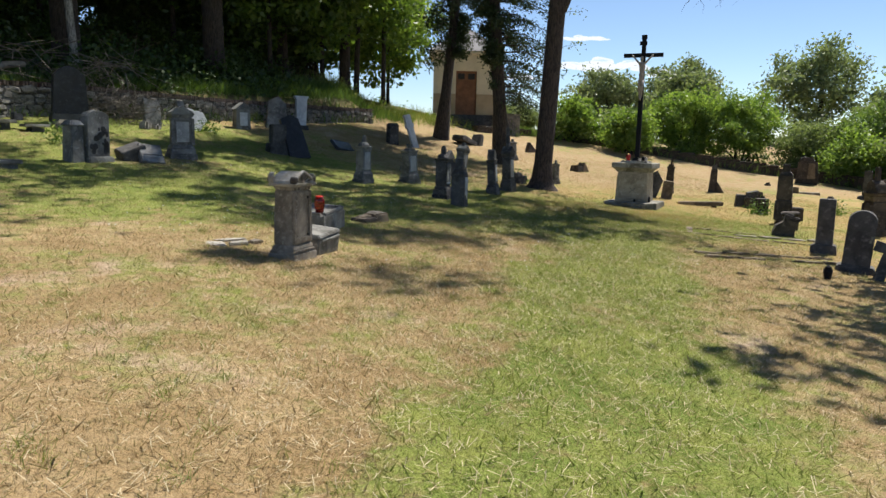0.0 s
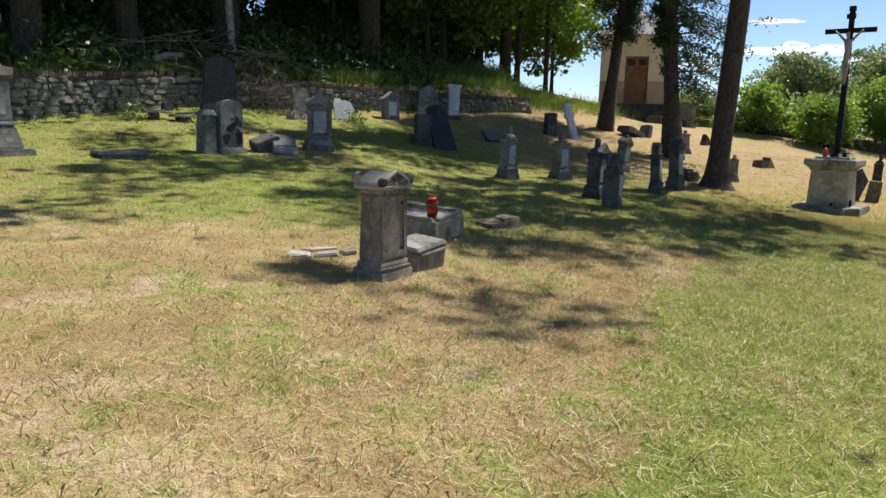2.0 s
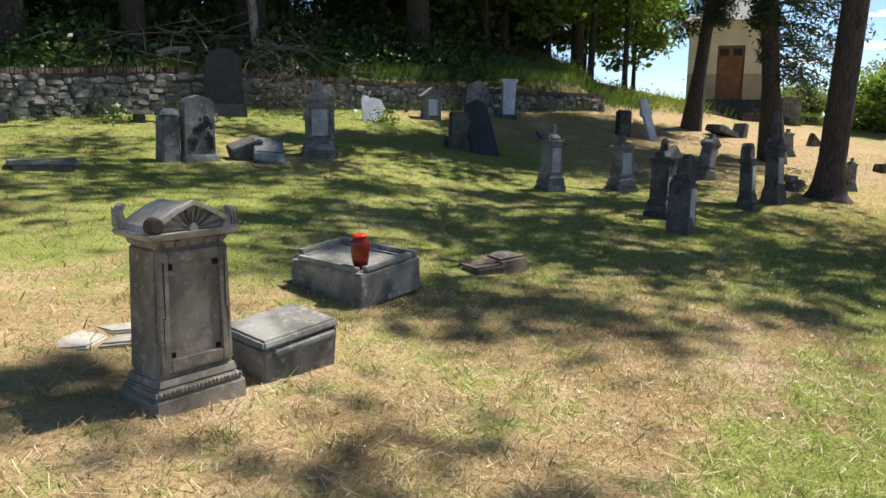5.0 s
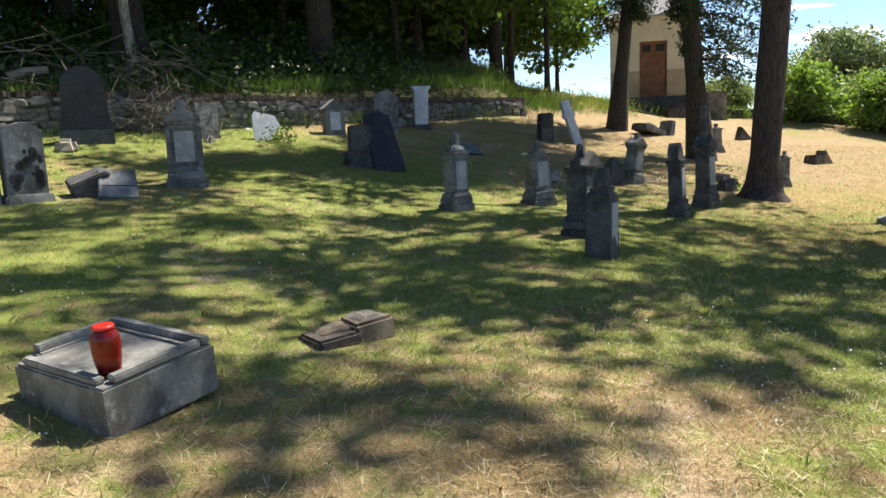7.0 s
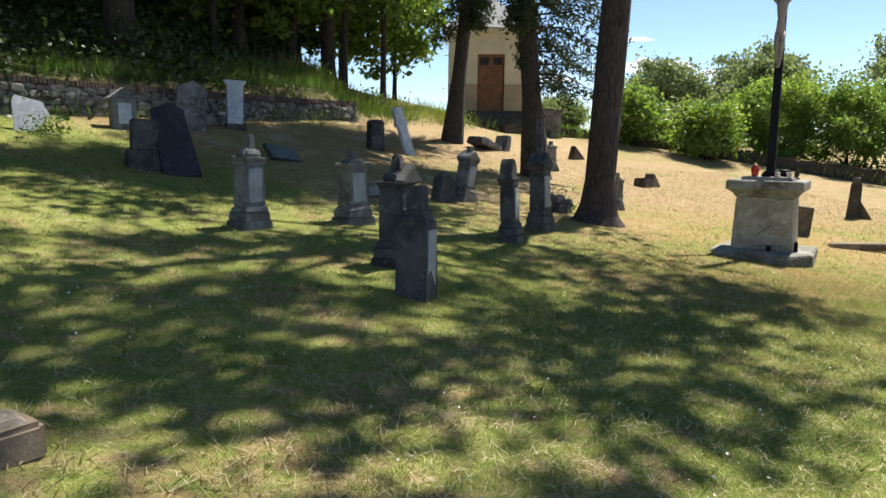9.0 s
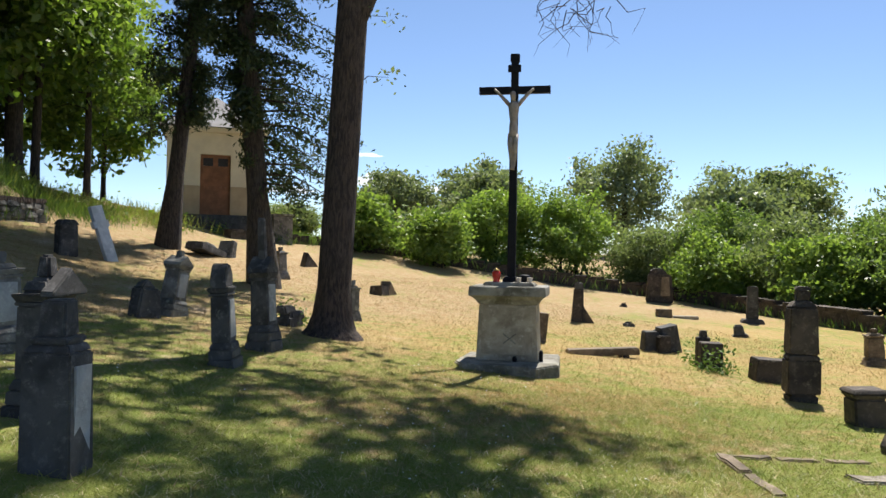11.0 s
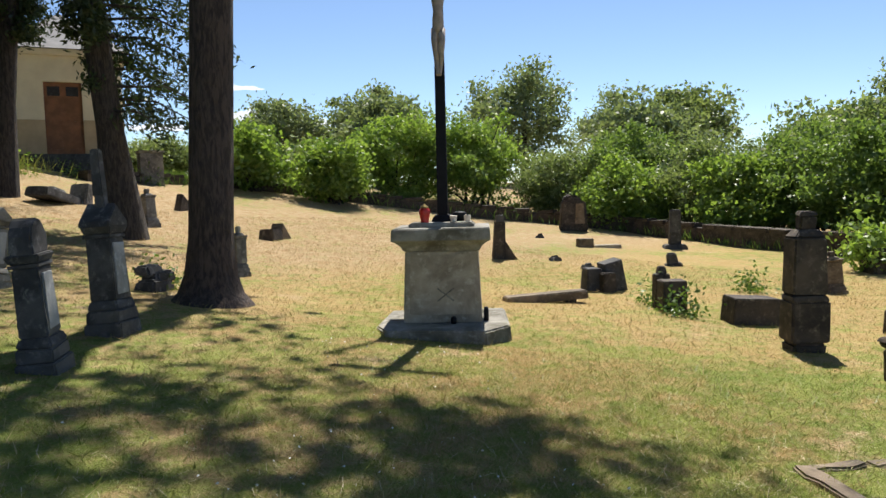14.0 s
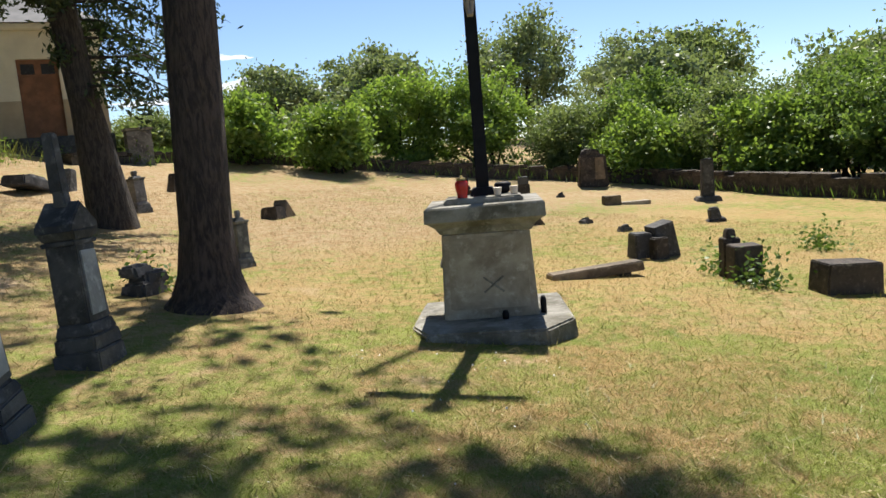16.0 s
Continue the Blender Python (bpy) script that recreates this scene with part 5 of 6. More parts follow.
def chapel():
    root = new("chapel")
    W, D, H = 3.5, 4.0, 3.1

    def wall_piece(name, x0, x1, y0, y1, z0, z1, mat, bev=0.01, label=""):
        bm = bmesh.new()
        frustum(bm, z0, z1, x1 - x0, y1 - y0, x1 - x0, y1 - y0, (x0 + x1) / 2, (y0 + y1) / 2, bev)
        return part(name, bm, mat, root, label)

    wall_piece("plinth", -W / 2 - 0.1, W / 2 + 0.1, -0.12, D + 0.1, -0.9, 0.0, DARK, 0.02, "dark stone plinth")
    wall_piece("step", -1.0, 1.0, -0.62, -0.13, -0.8, -0.16, DARK, 0.02)
    wall_piece("step", -1.3, 1.3, -1.05, -0.63, -0.9, -0.34, DARK, 0.02)
    for s in (-1, 1):
        x0, x1 = sorted((s * 0.55, s * W / 2))
        wall_piece("dado", x0, x1, -0.03, 0.3, 0.0, 1.08, TAN, label="ochre rendered dado")
        wall_piece("front_wall", x0, x1, 0, 0.3, 1.08, H, CREAM, label="cream rendered wall")
        x0, x1 = sorted((s * (W / 2 - 0.3), s * W / 2))
        wall_piece("side_dado", x0, x1 + (0.03 if s > 0 else 0), 0.3, D, 0, 1.08, TAN)
        wall_piece("side_wall", x0, x1, 0.3, D, 1.08, H, CREAM)
    wall_piece("lintel_wall", -0.55, 0.55, 0, 0.3, 2.28, H, CREAM)
    wall_piece("back_wall", -W / 2 + 0.3, W / 2 - 0.3, D - 0.3, D, 0, H, CREAM)
    wall_piece("cornice", -W / 2 - 0.16, W / 2 + 0.16, -0.18, D + 0.18, H, H + 0.2, CREAM, 0.03)
    door = wall_piece("door", -0.55, 0.55, 0.12, 0.19, 0, 2.28, DOORW, label="brown panelled double door")
    for s in (-1, 1):
        for z0, z1 in ((0.15, 0.95), (1.05, 1.75)):
            bm = bmesh.new()
            frustum(bm, z0, z1, 0.38, 0.03, 0.36, 0.03, s * 0.27, 0.108, 0.012)
            part("door_panel", bm, DOORW, door)
        bm = bmesh.new()
        frustum(bm, 1.85, 2.15, 0.36, 0.02, 0.36, 0.02, s * 0.27, 0.11, 0.006)
        part("door_light", bm, BLACK, door, "dark glazed door light")
    bm = bmesh.new()
    e = 0.28
    a = [bm.verts.new(v) for v in ((-W / 2 - e, -e, H + 0.2), (W / 2 + e, -e, H + 0.2), (W / 2 + e, D + e, H + 0.2), (-W / 2 - e, D + e, H + 0.2))]
    m = [bm.verts.new(v) for v in ((-W / 2 + 0.3, 0.4, H + 0.62), (W / 2 - 0.3, 0.4, H + 0.62), (W / 2 - 0.3, D - 0.4, H + 0.62), (-W / 2 + 0.3, D - 0.4, H + 0.62))]
    top = bm.verts.new((0, D / 2, H + 1.75))
    for i in range(4):
        j = (i + 1) % 4
        bm.faces.new((a[i], a[j], m[j], m[i]))
        bm.faces.new((m[i], m[j], top))
    bm.faces.new(a[::-1])
    part("roof", bm, ROOF, root, "dark grey hipped slate roof")
    root.matrix_basis = pose(CX, CY, CZ, 0, 0, CYAW)
    return tagged(root, "small cream chapel with brown door and dark grey hipped roof", "chapel")


chapel()
monument("stone_pier", "pale rubble stone pier beside the chapel", (14.6, 31.0), -15, [
    (B, "body", RUBBLE, -0.2, 1.05, 0.75, 0.6, 0.72, 0.58, 0, 0, 0.02), (B, "cap", CONC, 1.05, 1.14, 0.82, 0.66, 0.8, 0.64, 0, 0, 0.015)], "pier", wearing=0.02)


# ---- plants ----
def np_tube(path, radii, sides=8):
    path, radii = np.asarray(path, float), np.asarray(radii, float)
    n = len(path)
    d = np.gradient(path, axis=0)
    d /= np.linalg.norm(d, axis=1, keepdims=True) + 1e-9
    ref = np.where(np.abs(d[:, 2:3]) > 0.9, np.array([[1.0, 0, 0]]), np.array([[0, 0, 1.0]]))
    a = np.cross(d, ref)
    a /= np.linalg.norm(a, axis=1, keepdims=True) + 1e-9
    b = np.cross(d, a)
    th = np.linspace(0, 2 * math.pi, sides, endpoint=False)
    v = path[:, None] + radii[:, None, None] * (np.cos(th)[None, :, None] * a[:, None] + np.sin(th)[None, :, None] * b[:, None])
    k = np.arange(n * sides).reshape(n, sides)
    f = np.stack([k[:-1], np.roll(k[:-1], -1, 1), np.roll(k[1:], -1, 1), k[1:]], -1).reshape(-1, 4)
    return v.reshape(-1, 3), f


def join_tubes(tubes):
    vs, fs, o = [], [], 0
    for v, f in tubes:
        vs.append(v)
        fs.append(f + o)
        o += len(v)
    return np.concatenate(vs), np.concatenate(fs)


def leaf_quads(rng, centres, size, flat=0.0, long=1.5):
    """One four-cornered leaf at each centre, turned at random."""
    n = len(centres)
    u = rng.normal(size=(n, 3))
    u[:, 2] *= 1 - flat
    u /= np.linalg.norm(u, axis=1, keepdims=True)
    w = rng.normal(size=(n, 3))
    w -= (w * u).sum(1, keepdims=True) * u
    w /= np.linalg.norm(w, axis=1, keepdims=True)
    s = (size * rng.uniform(0.6, 1.35, n))[:, None]
    v = np.stack([centres - u * s * long / 2, centres + w * s * 0.42 - u * s * 0.1, centres + u * s * long / 2, centres - w * s * 0.42 - u * s * 0.1], 1)
    return v.reshape(-1, 3), np.arange(4 * n).reshape(n, 4)


def clumps(rng, n_cl, per, centre, radii, spread, shell=0.55, low=-0.75):
    """Leaf places in clumps on an uneven ellipsoid."""
    d = rng.normal(size=(n_cl, 3))
    d /= np.linalg.norm(d, axis=1, keepdims=True)
    d[:, 2] = np.where(d[:, 2] < low, -d[:, 2], d[:, 2])
    lump = 1 + 0.22 * np.sin(d[:, :1] * 5 + d[:, 2:3] * 4) + 0.12 * np.sin(d[:, 1:2] * 9 + 1)
    r = rng.uniform(shell, 1.0, (n_cl, 1)) * lump
    cs = np.asarray(centre) + d * r * np.asarray(radii)
    sp = spread * rng.uniform(0.55, 1.3, (n_cl, 1, 1))
    pts = cs[:, None] + rng.normal(size=(n_cl, per, 3)) * sp * np.array([1, 1, 0.6])
    return cs, pts.reshape(-1, 3)


def broadleaf(name, label, at, h, r, z_crown, trunk_r, seed, bark, leaf, n_cl=90, per=110, size=0.16, lean=(0, 0), limbs=9, spread=0.5, category="tree", zc=None, low=-0.75, centre=(0, 0), root_flare=1.0):
    rng = np.random.default_rng(seed)
    x, y = at
    root = new(name)
    zs = np.array([-0.3, 0.0, 0.12, 0.35, 0.8, 0.3 * h, 0.5 * h, 0.7 * h, 0.9 * h])
    flare = np.array([1.9, 1.55, 1.3, 1.12, 1.0, 0.92, 0.75, 0.45, 0.12])
    flare[:4] = 1 + (flare[:4] - 1) * root_flare
    wig = rng.normal(size=(9, 2)) * 0.04 * trunk_r / 0.3
    path = np.stack([lean[0] * zs / h + wig[:, 0] * (zs > 1), lean[1] * zs / h + wig[:, 1] * (zs > 1), zs], -1)
    tubes = [np_tube(path, trunk_r * flare, 14)]
    ctr = np.array([lean[0] * 0.7 + centre[0], lean[1] * 0.7 + centre[1], (z_crown + h) / 2 if zc is None else zc])
    cs, pts = clumps(rng, n_cl, per, ctr, (r, r, (h - z_crown) / 2), spread, low=low)
    for i in rng.choice(len(cs), min(limbs, len(cs)), replace=False):
        t = rng.uniform(0.35, 0.8)
        k = np.interp(t * h, zs, np.arange(9))
        p0 = np.array([np.interp(k, np.arange(9), path[:, j]) for j in range(3)])
        p0[2] = min(p0[2], cs[i][2] * 0.95)
        p1 = cs[i]
        mid = (p0 + p1) / 2 + np.array([0, 0, 0.08 * h * 0.3])
        q = trunk_r * rng.uniform(0.2, 0.36)
        tubes.append(np_tube([p0, (p0 + mid) / 2, mid, (mid + p1) / 2, p1], [q, q * 0.8, q * 0.6, q * 0.4, q * 0.12], 6))
    v, f = join_tubes(tubes)
    tr = new("trunk", mesh_np("trunk", v, f, bark, True))
    tr.parent = root
    v, f = leaf_quads(rng, pts, size)
    cr = new("crown", mesh_np("crown", v, f, leaf))
    cr.parent = root
    root.matrix_basis = pose(x, y, gz(x, y))
    return tagged(root, label, category)


# the old tree beside the pedestal path: clear trunk, canopy above
OLD = broadleaf("old_tree", "tall old tree with thick clear brown trunk and flared foot", (8.17, 15.43), 20, 7.5, 8.0, 0.28, 3, BARK, LEAF, 100, 150, 0.2, (1.06, 0.12), 18, 0.52, centre=(0.1, -0.2), root_flare=1.6)


SPRIGS = ((0.75, -0.42, 4.3), (0.7, -0.42, 5.3))


def old_tree_extras():
    rng = np.random.default_rng(9)
    tubes = [np_tube([(4.4, 0.2, 9.2), (5.0, 0.3, 8.8), (5.7, 0.4, 8.0), (6.2, 0.4, 7.0)], [0.05, 0.04, 0.03, 0.015], 7)]
    for k in range(26):
        p = np.array([6.2 + rng.normal() * 0.35, 0.4 + rng.normal() * 0.35, 7.0 + rng.normal() * 0.15])
        pts = [p]
        for j in range(4):
            p = p + np.array([rng.normal() * 0.22, rng.normal() * 0.22, -rng.uniform(0.02, 0.34)])
            pts.append(p)
        tubes.append(np_tube(pts, [0.012, 0.01, 0.008, 0.006, 0.003], 4))
    v, f = join_tubes(tubes)
    tw = new("dead_branch", mesh_np("dead_branch", v, f, BARKD, True))
    tw.parent = OLD
    tw["label"] = "bare hanging twigs"
    v, f = np_tube([(0.2, 0.0, 4.9), (0.42, -0.12, 5.5), (0.7, -0.26, 6.3), (1.0, -0.4, 7.6), (1.25, -0.5, 9.4)], [0.16, 0.17, 0.15, 0.12, 0.07], 12)
    fork = new("fork_limb", mesh_np("fork_limb", v, f, BARK, True))
    fork.parent = OLD
    leaves = []
    for q in SPRIGS:
        leaves.append(np.array(q) + rng.normal(size=(26, 3)) * np.array([0.16, 0.16, 0.09]))
        v, f = np_tube([(0.25, 0, q[2] - 0.25), (q[0] * 0.6, q[1] * 0.6, q[2]), q], [0.012, 0.008, 0.003], 5)
        st = new("sprig_stem", mesh_np("sprig_stem", v, f, BARKD, True))
        st.parent = OLD
    v, f = leaf_quads(rng, np.concatenate(leaves), 0.06)
    sp = new("sprig_leaves", mesh_np("sprig_leaves", v, f, LEAFF))
    sp.parent = OLD
    tagged(sp, kind="stuff")


old_tree_extras()

# overhanging crowns that shade the lawn
broadleaf("shade_tree", "tall broadleaf tree beside the lawn casting dappled shade", (10.2, 1.2), 12, 3.6, 6.2, 0.3, 8, BARK, LEAF, 60, 90, 0.2, (0, 0), 9, 0.55)


def conifer(label, at, h, trunk_r, seed, lean=(0, 0), z_low=2.6, sprays=120, side=(1.0, -0.2), reach=2.0, per=90, bare=5.0):
    """Dark drooping conifer: sprays of needles hung along boughs, heavier on one side."""
    rng = np.random.default_rng(seed)
    root = new("conifer")
    zs = np.linspace(-0.3, h, 10)
    path = np.stack([lean[0] * zs / h, lean[1] * zs / h, zs], -1)
    rad = trunk_r * np.interp(zs, [-0.3, 0, 0.5, h * 0.6, h], [1.7, 1.35, 1.0, 0.6, 0.1])
    tubes = [np_tube(path, rad, 12)]
    pts = []
    for k in range(sprays):
        z = z_low + (h - z_low) * (k / sprays) ** 0.9
        a = rng.uniform(0, 2 * math.pi)
        d = np.array([math.cos(a), math.sin(a)])
        w = 0.55 + 0.45 * (d @ np.array(side))
        if z < bare and rng.uniform() < 0.75 and (w < 0.45 or d @ np.array((-0.4, -0.92)) > 0.8):
            continue
        grow = np.interp(z, [z_low, 9.0, 13.0, h], [1.0, 1.15, 1.8, 0.3])
        ln = reach * rng.uniform(0.35, 1.0) * max(0.35 if z < 9 else 0.75, w) * (0.45 if w < 0.5 and z < bare else 1.0) * grow
        base = np.array([lean[0] * z / h, lean[1] * z / h, z])
        tip = base + np.array([d[0] * ln, d[1] * ln, -0.28 * ln + rng.uniform(-0.1, 0.25)])
        q = trunk_r * 0.13
        tubes.append(np_tube([base, (base + tip) / 2 + np.array([0, 0, 0.12 * ln]), tip], [q, q * 0.6, q * 0.2], 5))
        t = rng.uniform(0.25, 1.05, per)[:, None]
        p = base + (tip - base) * t + np.array([0, 0, 0.12 * ln]) * np.sin(t * math.pi)
        pts.append(p + rng.normal(size=(per, 3)) * np.array([0.11, 0.11, 0.08]) - np.array([0, 0, 1]) * rng.uniform(0, 0.3, (per, 1)))
    tops = []
    for k in range(150):
        z = rng.uniform(9.8, 17.5)
        a = rng.uniform(0, 2 * math.pi)
        d = np.array([math.cos(a), math.sin(a)])
        ln = rng.uniform(0.4, 1.0) * np.interp(z, [9.8, 12.5, 17.5], [4.2, 4.6, 2.6]) * max(0.25, 0.75 + 0.6 * d[0])
        base = np.array([lean[0] * z / h, lean[1] * z / h, z])
        tip = base + np.array([d[0] * ln, d[1] * ln, -0.12 * ln])
        q = trunk_r * 0.13
        tubes.append(np_tube([base, (base + tip) / 2 + np.array([0, 0, 0.1 * ln]), tip], [q, q * 0.6, q * 0.2], 5))
        t = rng.uniform(0.25, 1.05, 150)[:, None]
        tops.append(base + (tip - base) * t + rng.normal(size=(150, 3)) * np.array([0.28, 0.28, 0.16]))
    for i, (v, f) in enumerate(tubes):
        kind = "bough" if i else "trunk"
        t = new(kind, mesh_np(kind, v, f, BARKD, True))
        t.parent = root
    (v, f), (v2, f2) = leaf_quads(rng, np.concatenate(pts), 0.055, 0.0, 2.6), leaf_quads(rng, np.concatenate(tops), 0.1, 0.0, 2.2)
    v, f = np.concatenate([v, v2]), np.concatenate([f, f2 + len(v)])
    c = new("crown", mesh_np("crown", v, f, NEEDLE))
    c.parent = root
    x, y = at
    root.matrix_basis = pose(x, y, gz(x, y))
    return tagged(root, label, "tree")


conifer("dark conifer with drooping boughs in front of the chapel", (9.9, 22.0), 22, 0.27, 5, (-2.0, 0.15), 2.5, 360, (0.95, -0.3), 2.7, 270, 4.0)
conifer("slim dark conifer with leaning trunk before the chapel", (8.9, 26.4), 21, 0.24, 6, (2.1, 0.3), 3.5, 280, (-0.4, -0.1), 2.4, 230, 3.8)

# wood behind the retaining wall
FOREST = ((-7.8, 19.0, 0.3), (-5.5, 21.8, 0.42), (-8.6, 26.0, 0.3), (-6.3, 30.5, 0.22), (-0.8, 25.2, 0.4), (-3.3, 30.5, 0.28), (5.6, 31.0, 0.26),
          (2.4, 29.3, 0.24), (-9.4, 16.2, 0.34), (-0.7, 30.5, 0.4), (-12.5, 20.0, 0.35), (-13.5, 13.0, 0.35), (-16.5, 16.5, 0.36), (-11.5, 30.0, 0.34), (2.0, 35.0, 0.35), (-17.0, 8.0, 0.35), (-17, 26, 0.4), (-5, 37, 0.4), (-22, 18, 0.4), (-14, 35, 0.4), (-9, 39, 0.4), (0, 40, 0.4), (-20, 32, 0.4), (-24, 25, 0.4), (4.5, 37, 0.3), (-24, 10, 0.4), (-1.5, 35, 0.3), (-10, 34, 0.3))
for i, (x, y, q) in enumerate(FOREST):
    rr = random.Random(i)
    # Edge trees take the sunlit leaf colour, deeper ones the shaded copy.
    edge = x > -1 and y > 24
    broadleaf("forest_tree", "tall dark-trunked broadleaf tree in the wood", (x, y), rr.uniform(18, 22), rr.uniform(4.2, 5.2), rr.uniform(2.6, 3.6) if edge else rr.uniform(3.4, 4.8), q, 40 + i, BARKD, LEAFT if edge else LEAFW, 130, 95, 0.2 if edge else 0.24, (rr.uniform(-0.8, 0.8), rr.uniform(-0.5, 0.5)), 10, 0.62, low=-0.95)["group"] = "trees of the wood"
# Young trees right of x = 1 take the sunlit leaf colour too.
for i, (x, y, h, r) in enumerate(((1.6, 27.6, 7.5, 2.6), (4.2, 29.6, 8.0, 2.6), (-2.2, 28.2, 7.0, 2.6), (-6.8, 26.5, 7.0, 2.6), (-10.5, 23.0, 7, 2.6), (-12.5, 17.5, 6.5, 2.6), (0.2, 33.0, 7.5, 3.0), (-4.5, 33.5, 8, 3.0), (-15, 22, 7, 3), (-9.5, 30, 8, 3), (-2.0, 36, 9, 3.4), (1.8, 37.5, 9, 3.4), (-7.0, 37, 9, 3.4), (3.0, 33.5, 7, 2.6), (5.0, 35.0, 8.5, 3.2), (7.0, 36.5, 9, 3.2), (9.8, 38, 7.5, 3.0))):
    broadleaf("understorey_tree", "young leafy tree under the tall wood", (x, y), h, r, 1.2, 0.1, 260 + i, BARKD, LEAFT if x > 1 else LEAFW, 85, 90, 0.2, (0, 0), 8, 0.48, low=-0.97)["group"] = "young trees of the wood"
broadleaf("young_tree", "slim multi-stemmed tree with bright leaves in sun", (8.2, 33.4), 8.5, 2.8, 2.4, 0.12, 71, BARKD, LEAFB, 75, 120, 0.15, (0, 0), 10, 0.5)
broadleaf("young_tree", "slim dark-stemmed tree at the end of the wood", (6.2, 31.2), 9.5, 2.8, 2.2, 0.14, 72, BARKD, LEAFT, 85, 120, 0.15, (0.2, 0), 10, 0.5)
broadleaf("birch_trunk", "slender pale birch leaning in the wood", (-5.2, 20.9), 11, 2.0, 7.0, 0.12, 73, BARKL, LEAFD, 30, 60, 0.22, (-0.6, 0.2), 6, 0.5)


# shrubs and trees beyond the low boundary wall
def shrub(label, at, w, h, seed, leaf, n_cl=70, per=110, size=0.12, category="shrub", name="shrub", spread=0.3):
    rng = np.random.default_rng(seed)
    x, y = at
    root = new(name)
    tubes = []
    cs, pts = clumps(rng, n_cl, per, (0, 0, h * 0.52), (w * 0.5, w * 0.5, h * 0.5), spread, 0.5, -0.98)
    for i in rng.choice(len(cs), 9, replace=False):
        q = 0.018 * h ** 0.6
        p0 = np.array([rng.uniform(-0.15, 0.15) * w, rng.uniform(-0.15, 0.15) * w, -0.15])
        tubes.append(np_tube([p0, p0 * 0.5 + cs[i] * 0.5 + np.array([0, 0, 0.15]), cs[i]], [q * 1.6, q, q * 0.3], 6))
    v, f = join_tubes(tubes)
    t = new("stem_framework", mesh_np("stem_framework", v, f, BARKD, True))
    t.parent = root
    pts = pts[pts[:, 2] > 0.02]
    v, f = leaf_quads(rng, pts, size, 0.1)
    c = new("foliage", mesh_np("foliage", v, f, leaf))
    c.parent = root
    root.matrix_basis = pose(x, y, gz(x, y))
    return tagged(root, label, category)


shrub("round bright green shrub on the bank", (18.4, 31.0), 2.3, 2.3, 1, LEAFB, 60, 110, 0.13)
shrub("dense round green shrub at the wall", (20.6, 29.0), 2.5, 2.3, 2, LEAFB, 80, 110, 0.12)
shrub("yellow-green shrub growing over the stone block", (21.35, 11.2), 0.75, 1.05, 3, LEAFB, 26, 60, 0.1)
BUSH = ((24.9, 30.2, 4.2, 4.6, 0), (27.6, 28.2, 4.6, 4.9, 0), (29.4, 25.0, 3.6, 3.6, 1), (28.6, 21.4, 3.6, 3.2, 0), (30.2, 19.4, 3.6, 4.6, 1), (28.6, 17.0, 3.2, 3.6, 0),
        (29.0, 14.8, 4.0, 4.9, 2), (27.4, 12.6, 3.8, 4.7, 2), (26.8, 10.2, 3.4, 4.0, 0), (25.4, 8.2, 3.4, 3.4, 1), (24.0, 5.6, 3.4, 3.6, 0), (22.8, 3.0, 3.4, 3.8, 1), (31.5, 22.8, 4.4, 5.4, 2), (32.0, 16.5, 4.4, 5.6, 1), (22.8, 33.0, 3.0, 2.4, 1), (16.8, 34.8, 2.2, 1.8, 1), (30.5, 11.8, 4.0, 5.4, 1))
for i, (x, y, w, h, k) in enumerate(BUSH):
    shrub(("bright green leafy shrub beyond the low wall", "grey-green feathery shrub beyond the low wall", "dark green dense shrub beyond the low wall")[k], (x, y), w, h * 0.74, 100 + i, (LEAFB, LEAFG, LEAFR)[k], 110, 185, (0.1, 0.085, 0.095)[k], spread=0.33)["group"] = "shrubs along the boundary"
# Most far trees and all poplars get the haze-paled leaf colour.
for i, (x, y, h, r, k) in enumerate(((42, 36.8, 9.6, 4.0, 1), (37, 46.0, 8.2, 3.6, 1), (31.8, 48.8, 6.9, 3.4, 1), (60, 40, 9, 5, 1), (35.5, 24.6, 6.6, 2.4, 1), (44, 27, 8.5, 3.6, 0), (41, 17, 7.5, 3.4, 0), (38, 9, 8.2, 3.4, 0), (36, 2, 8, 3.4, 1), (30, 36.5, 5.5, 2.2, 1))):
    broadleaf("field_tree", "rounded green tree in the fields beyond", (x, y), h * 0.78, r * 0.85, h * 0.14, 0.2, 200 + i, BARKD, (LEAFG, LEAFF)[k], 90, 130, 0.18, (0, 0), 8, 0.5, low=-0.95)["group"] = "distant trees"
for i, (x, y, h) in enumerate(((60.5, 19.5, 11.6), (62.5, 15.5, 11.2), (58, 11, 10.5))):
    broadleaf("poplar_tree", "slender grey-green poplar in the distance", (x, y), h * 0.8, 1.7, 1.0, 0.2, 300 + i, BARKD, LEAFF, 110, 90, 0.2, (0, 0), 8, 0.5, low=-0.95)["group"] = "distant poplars"


